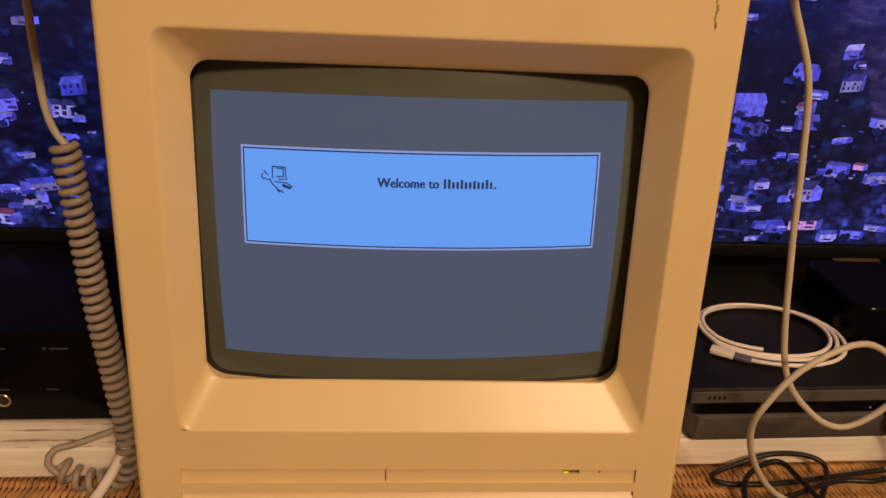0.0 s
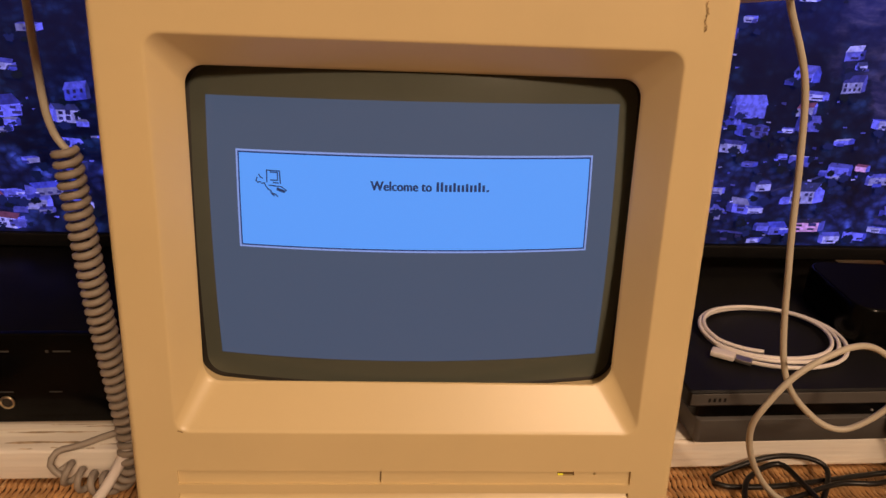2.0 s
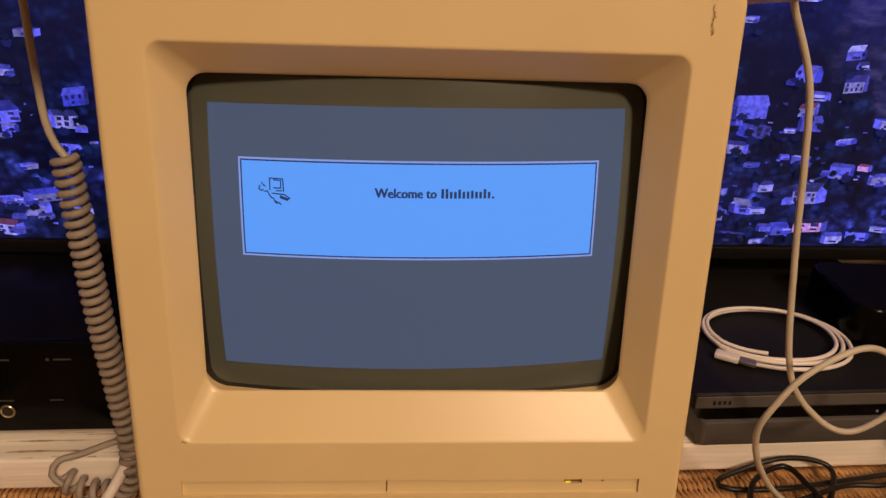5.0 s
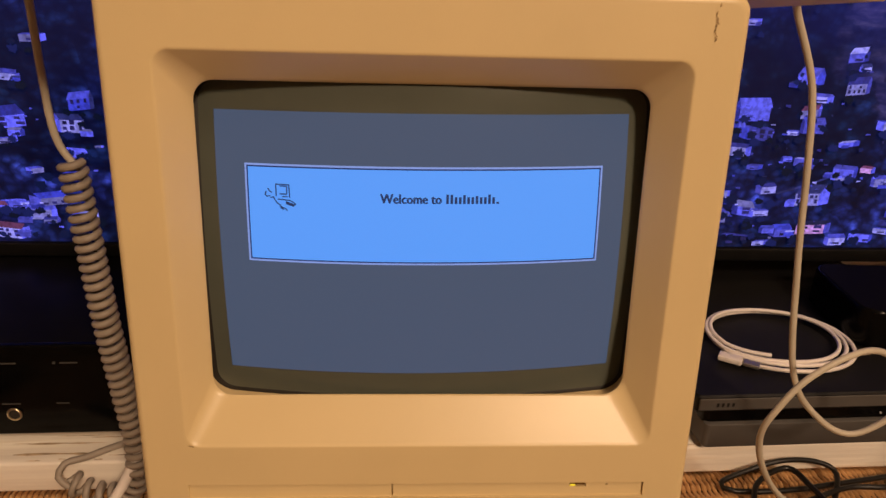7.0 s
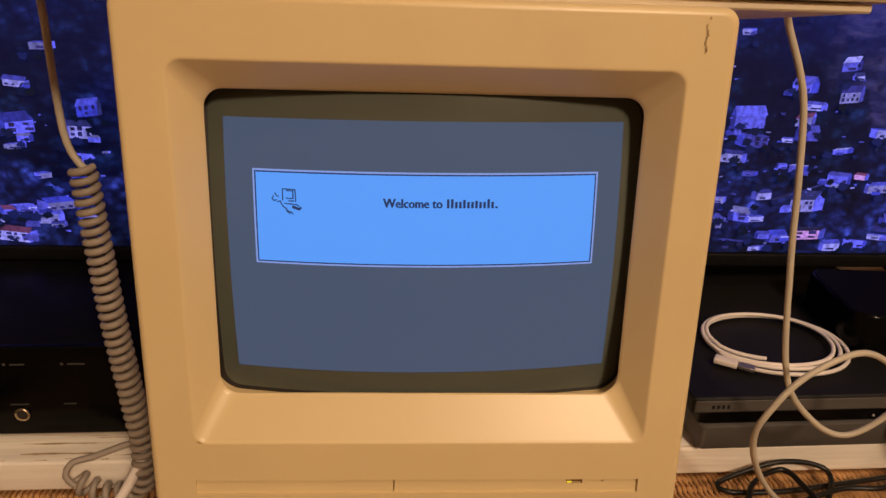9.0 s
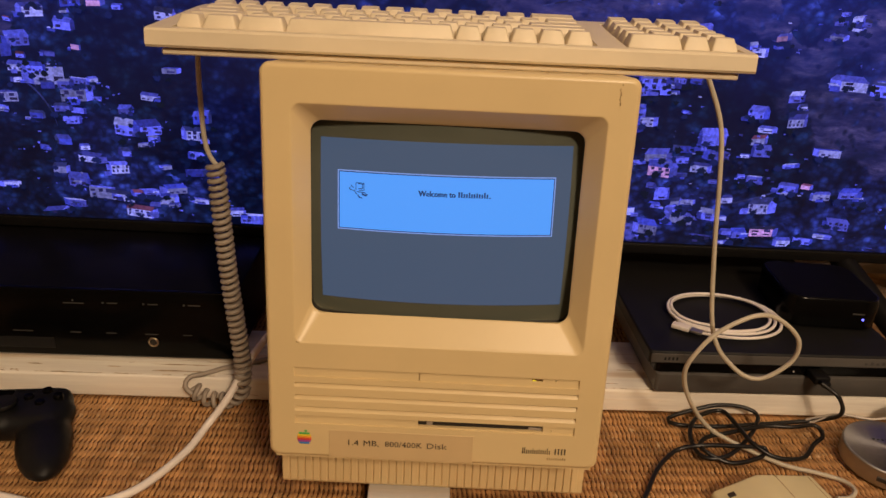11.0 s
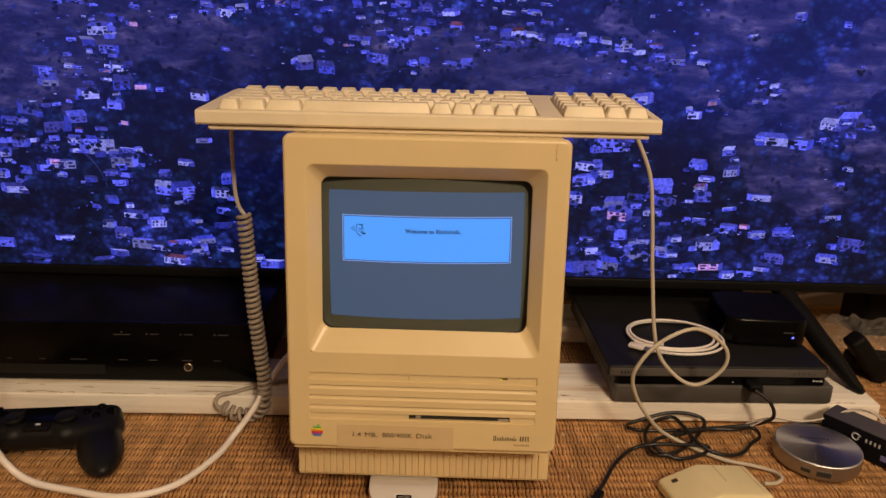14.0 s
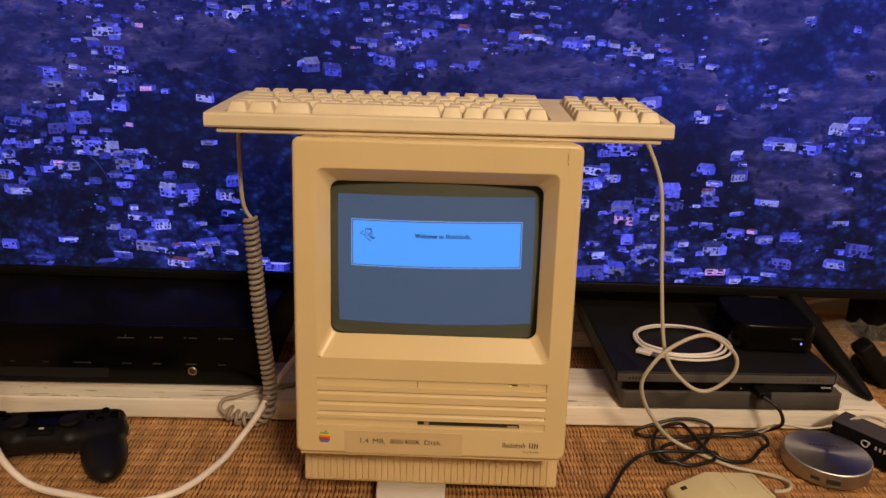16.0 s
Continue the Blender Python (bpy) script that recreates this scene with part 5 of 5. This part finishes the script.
# ---- round aluminium hub ----
puck = thing("round_hub", pose(0.4265, 0.1245, 0, 0, 0, 0), "round grey aluminium usb hub on the rattan", "usb hub")
part("body", mesh_from("body", *lathe(((0.0415, 0.0006), (0.0432, 0.0022), (0.0438, 0.004), (0.0438, 0.0182), (0.0430, 0.0192), (0.0423, 0.0194), (0.0419, 0.0192), (0.002, 0.0192), (0.0005, 0.0192)), 96), SPUNALU, 30), puck, "spun aluminium disc body")
for a, w, h in ((-106, 0.0062, 0.0026), (-129, 0.0040, 0.0015)):
    ca, sa = math.cos(radians(a)), math.sin(radians(a))
    m = pose(0.0436 * ca, 0.0436 * sa, 0.0098, 0, 0, a + 90)
    part("port_rim", mesh_from("port_rim", *rbox(-w - 0.0008, w + 0.0008, -0.0009, 0.001, -h - 0.0008, h + 0.0008, 0.0004, 1), CONSOLEFACE), puck, "usb port rim", m)
    # the hole is a dark block on the rim, its shade put into the colour
    part("port_hole", mesh_from("port_hole", *box(-w, w, -0.0012, 0.0005, -h, h), GAPSHADE), puck, "", m)
part("name_bar", mesh_from("name_bar", *turned(letter_bars(-0.016, 0.016, 0.010, 0.0028, (1, 0.8, 0.8, 1, 0.8, 0.8, 1, 0.8), 0.6), pose(0, 0, 0.0195, -90, 0, -8)), DIMPRINT), puck, "faint bars of a name")

# ---- dark case beside the hub ----
dcase = thing("dark_case", pose(0.498, 0.106, 0, 0, 0, -52), "black cardboard box with a slate lid and white marks", "box")
part("body", mesh_from("body", *rbox(-0.078, 0, 0.0, 0.031, 0.0006, 0.0320, 0.0012), NAVYBOX, 40), dcase)
part("lid", mesh_from("lid", *rbox(-0.078, 0.0002, -0.0002, 0.0312, 0.0322, 0.0338, 0.0008), SLATE, 40), dcase, "slate grey lid")
part("name_bar", mesh_from("name_bar", *shifted(letter_bars(-0.030, -0.012, 0.0200, 0.0046, (1, 1, 1, 1), 0.45), 0, -0.0004, 0), WHITEPRINT), dcase, "white bars of a name")
swirl = tube([(-0.040 + 0.0050 * math.cos(a) * (1 - 0.03 * k), -0.0003, 0.0222 + 0.0038 * math.sin(a)) for k, a in enumerate(np.linspace(0.4, 6.6, 16))], 0.0008, 6)
part("mark", mesh_from("mark", *swirl, WHITEPRINT, 60), dcase, "white ring mark")
part("blue_mark", mesh_from("blue_mark", *rbox(-0.0125, -0.0030, -0.0006, 0.001, 0.0070, 0.0135, 0.0004, 1), BLUEPRINT), dcase, "small blue mark")
part("end_label", mesh_from("end_label", *rbox(-0.0004, 0.0006, 0.003, 0.028, 0.002, 0.0300, 0.0003, 1), LABELWHITE), dcase, "white label on the end")
for z in (0.007, 0.014, 0.021):
    part("print_bar", mesh_from("print_bar", *box(0.0005, 0.0008, 0.006, 0.025, z, z + 0.0025), BRASS), dcase, "pale yellow print")

# ---- black holder, box and clear bag on the rattan ----
holder = [turned(rbox(-0.012, 0.012, -0.014, 0.014, -0.030, 0.030, 0.005), pose(0.575, 0.318, 0.0375, 0, -40, 0)), turned(rbox(-0.010, 0.010, -0.012, 0.012, -0.022, 0.016, 0.004), pose(0.598, 0.316, 0.0220, 0, 6, 0)),
         turned(rbox(0.0, 0.085, -0.02, 0.02, 0.0006, 0.022, 0.006), pose(0.575, 0.352, 0, 0, 0, -6))]
solo("black_holder", moulded("black_holder", joined(*holder), BLACKMATT, 0.0025, 4), "small angular black holder leaning on the rattan", "holder")
solo("black_box", mesh_from("black_box", *rbox(0.648, 0.75, 0.455, 0.525, 0.0006, 0.085, 0.008), BLACKMATT, 40), "black box at the back of the rattan table", "box")
rng = random.Random(8)
v, f = [], []
for j in range(22):
    for i in range(26):
        x, y = 0.545 + i * 0.0075, 0.372 + j * 0.0060
        u, w = i / 25 * 2 - 1, j / 21 * 2 - 1
        z = 0.002 + 0.030 * max(0, 1 - u * u) * max(0, 1 - w * w) + 0.014 * noise.noise(Vector((x * 55, y * 55, 1.5))) + 0.013 * abs(noise.noise(Vector((x * 120, y * 120, 4))))
        v.append((x, y, max(z, 0.0006)))
        if i and j:
            a = j * 26 + i
            f.append((a - 27, a - 26, a, a - 1))
solo("clear_bag", mesh_from("clear_bag", v, f, FILM), "crumpled clear plastic bag on the rattan", "bag")


# ---- cords ----
def cord(name, points, r, material, label, category="cable", group="", n=8, step=0.004):
    return solo(name, mesh_from(name, *tube(smooth_line(points, step), r, n), material, 70), label, category, group)


kc = thing("coiled_keyboard_cord", pose(0, 0, 0), "grey coiled keyboard cord hanging down beside the computer", "cable")
part("straight_lead", mesh_from("straight_lead", *tube(smooth_line([(-0.199, 0.150, 0.346), (-0.2035, 0.160, 0.335), (-0.2045, 0.161, 0.300), (-0.2035, 0.160, 0.272), (-0.2000, 0.160, 0.258), (-0.1935, 0.158, 0.2505)], 0.004), 0.0022, 8), BEIGECORD, 70), kc)
spine = smooth_line([(-0.1965, 0.160, 0.252), (-0.1942, 0.159, 0.20), (-0.1920, 0.158, 0.15), (-0.1880, 0.157, 0.10), (-0.1845, 0.155, 0.06), (-0.1855, 0.152, 0.036)], 0.004)
part("coil", mesh_from("coil", *tube(coil_line(spine, 0.0062, 0.0062, 16), 0.00235, 7), GREYCORD, 70), kc, "grey coil of the cord")
spine = smooth_line([(-0.1855, 0.153, 0.036), (-0.1915, 0.157, 0.022), (-0.2050, 0.160, 0.0125), (-0.2190, 0.162, 0.0110), (-0.2320, 0.164, 0.0150), (-0.2400, 0.166, 0.0210)], 0.004)
part("loose_coil", mesh_from("loose_coil", *tube(coil_line(spine, 0.0066, 0.0100, 18), 0.00235, 7), GREYCORD, 70), kc, "stretched grey coil at the end of the cord")
part("tail", mesh_from("tail", *tube(smooth_line([(-0.2400, 0.164, 0.0150), (-0.2470, 0.166, 0.0220), (-0.2440, 0.172, 0.0290), (-0.2320, 0.179, 0.0288), (-0.2160, 0.191, 0.0288), (-0.2000, 0.200, 0.0288), (-0.17, 0.216, 0.0288), (-0.14, 0.24, 0.0288)], 0.004), 0.0024, 8), GREYCORD, 70), kc)

cord("mouse_cable", [(0.196, 0.145, 0.350), (0.204, 0.158, 0.343), (0.2215, 0.158, 0.304), (0.2285, 0.155, 0.256), (0.2335, 0.150, 0.199), (0.2440, 0.142, 0.1235), (0.2650, 0.135, 0.0925), (0.2895, 0.132, 0.083),
                    (0.3130, 0.130, 0.103), (0.3135, 0.128, 0.1265), (0.2915, 0.125, 0.147), (0.268, 0.120, 0.1525), (0.2375, 0.115, 0.138), (0.2195, 0.112, 0.116), (0.2155, 0.115, 0.095), (0.228, 0.125, 0.063),
                    (0.2540, 0.139, 0.026), (0.278, 0.142, 0.0085), (0.319, 0.116, 0.0032), (0.350, 0.105, 0.0030), (0.3690, 0.0955, 0.0030), (0.3720, 0.0830, 0.0040), (0.3600, 0.0690, 0.0075), (0.3450, 0.0640, 0.0100)], 0.0021, BEIGECORD,
     "beige mouse cord looping in front of the console")
cord("white_cable", [(-0.115, 0.290, 0.120), (-0.150, 0.230, 0.085), (-0.1770, 0.168, 0.062), (-0.1960, 0.141, 0.030), (-0.2130, 0.124, 0.0085), (-0.2230, 0.087, 0.0042), (-0.2480, 0.038, 0.0042), (-0.2910, 0.0180, 0.0042), (-0.3420, 0.0250, 0.0042), (-0.3880, 0.0335, 0.0070), (-0.4120, 0.0370, 0.0240), (-0.4215, 0.0355, 0.0520), (-0.4215, 0.0350, 0.0950), (-0.4215, 0.0350, 0.1350), (-0.4350, 0.0360, 0.1650), (-0.50, 0.040, 0.165), (-0.58, 0.060, 0.100), (-0.63, 0.080, 0.025), (-0.67, 0.095, 0.0042)], 0.0036, WHITECORD,
     "thick white cord curving over the rattan", n=10)
ring = []
for k in range(3 * 40 + 6):
    a = 2 * math.pi * k / 40 + 3.6
    s = 1.0 - 0.055 * (k / 40) + 0.02 * math.sin(a * 0.5)
    ring.append((0.3015 + 0.0605 * s * math.cos(a) - 0.002 * (k // 40), 0.2610 + 0.0500 * s * math.sin(a) + 0.002 * (k // 40), 0.0792 + 0.0012 * (k / 40) + 0.0006 * math.sin(a * 3)))
wc = thing("white_usb_cable", pose(0, 0, 0), "coiled white usb cable lying on the console", "cable")
part("loop", mesh_from("loop", *tube(ring, 0.0017, 8), WHITECORD, 70), wc)
part("plug_cover", mesh_from("plug_cover", *rbox(-0.009, 0.009, -0.005, 0.005, 0, 0.0045, 0.0012), WHITECORD, 40), wc, "", pose(0.2475, 0.2290, 0.0782, 0, 0, -32))
part("plug_metal", mesh_from("plug_metal", *rbox(-0.006, 0.006, -0.004, 0.004, 0, 0.003, 0.0005), STEEL, 40), wc, "steel usb plug", pose(0.2610, 0.2210, 0.0786, 0, 0, -32))

bc = thing("black_usb_cable", pose(0, 0, 0), "tangled black usb cable on the rattan", "cable")
tangle = [(0.3690, 0.168, 0.0585), (0.3830, 0.158, 0.050), (0.3910, 0.160, 0.030), (0.3840, 0.178, 0.010), (0.3640, 0.1800, 0.005), (0.3230, 0.174, 0.004), (0.2780, 0.167, 0.004), (0.2390, 0.167, 0.004), (0.2320, 0.175, 0.005), (0.2540, 0.182, 0.010),
          (0.2820, 0.186, 0.016), (0.3090, 0.186, 0.015), (0.3220, 0.178, 0.010), (0.3010, 0.146, 0.008), (0.2710, 0.118, 0.007), (0.2490, 0.118, 0.005), (0.2450, 0.144, 0.006), (0.2560, 0.168, 0.011), (0.2840, 0.180, 0.014), (0.2920, 0.158, 0.014), (0.2980, 0.132, 0.013),
          (0.3160, 0.120, 0.007), (0.3440, 0.124, 0.004), (0.3650, 0.146, 0.004), (0.3780, 0.157, 0.006), (0.3740, 0.168, 0.010), (0.3500, 0.162, 0.011), (0.3230, 0.163, 0.010), (0.2850, 0.149, 0.011), (0.2580, 0.140, 0.010), (0.2490, 0.124, 0.010), (0.2730, 0.112, 0.004),
          (0.3050, 0.122, 0.005), (0.3110, 0.131, 0.008), (0.2790, 0.128, 0.011), (0.2480, 0.125, 0.012), (0.2260, 0.124, 0.006), (0.2030, 0.100, 0.004), (0.1840, 0.065, 0.004), (0.1730, 0.047, 0.0045)]
part("lead", mesh_from("lead", *tube(smooth_line(tangle, 0.004), 0.0021, 8), BLACKCORD, 70), bc)
part("plug", mesh_from("plug", *joined(rbox(-0.009, 0.009, -0.004, 0.004, 0, 0.007, 0.0018), rbox(-0.014, -0.008, -0.003, 0.003, 0.002, 0.005, 0.0006)), BLACKMATT, 40), bc, "black plug end", pose(0.1735, 0.0420, 0.0006, 0, 0, 56))
for k, (dx, dy, dz) in enumerate(((0, 0, 0), (0.003, 0.004, 0.001), (-0.002, 0.009, 0.002))):
    cord("thin_white_cable", [(0.372 + dx, 0.178, 0.0035 + dz * 3), (0.395 + dx, 0.172 - dy * 0.4, 0.021 + dz * 1.5), (0.428, 0.170 - dy * 0.5, 0.0185 + dz * 2), (0.458, 0.170 - dy * 0.3, 0.026 + dz), (0.484 + dx, 0.169, 0.036 + dz), (0.500 + dx, 0.163, 0.0375 + dz),
                              (0.5085 + dx, 0.154, 0.0345), (0.506 + dx, 0.144, 0.0305), (0.497 + dx, 0.136, 0.0300)], 0.0010, FADEDCORD, "thin faded white cable draped over the dark case", group="thin white cables", n=6)
cord("wall_cable", [(0.45, 0.55, 0.010), (0.53, 0.548, 0.020), (0.60, 0.55, 0.025), (0.68, 0.555, 0.045), (0.75, 0.56, 0.09), (0.80, 0.565, 0.16)], 0.0035, WHITECORD, "grey white cable along the wall behind the television", n=8)
cord("console_cable", [(0.19, 0.50, 0.09), (0.26, 0.47, 0.105), (0.33, 0.45, 0.100), (0.38, 0.46, 0.07), (0.40, 0.50, 0.01)], 0.003, BLACKCORD, "black cable behind the console", n=8)
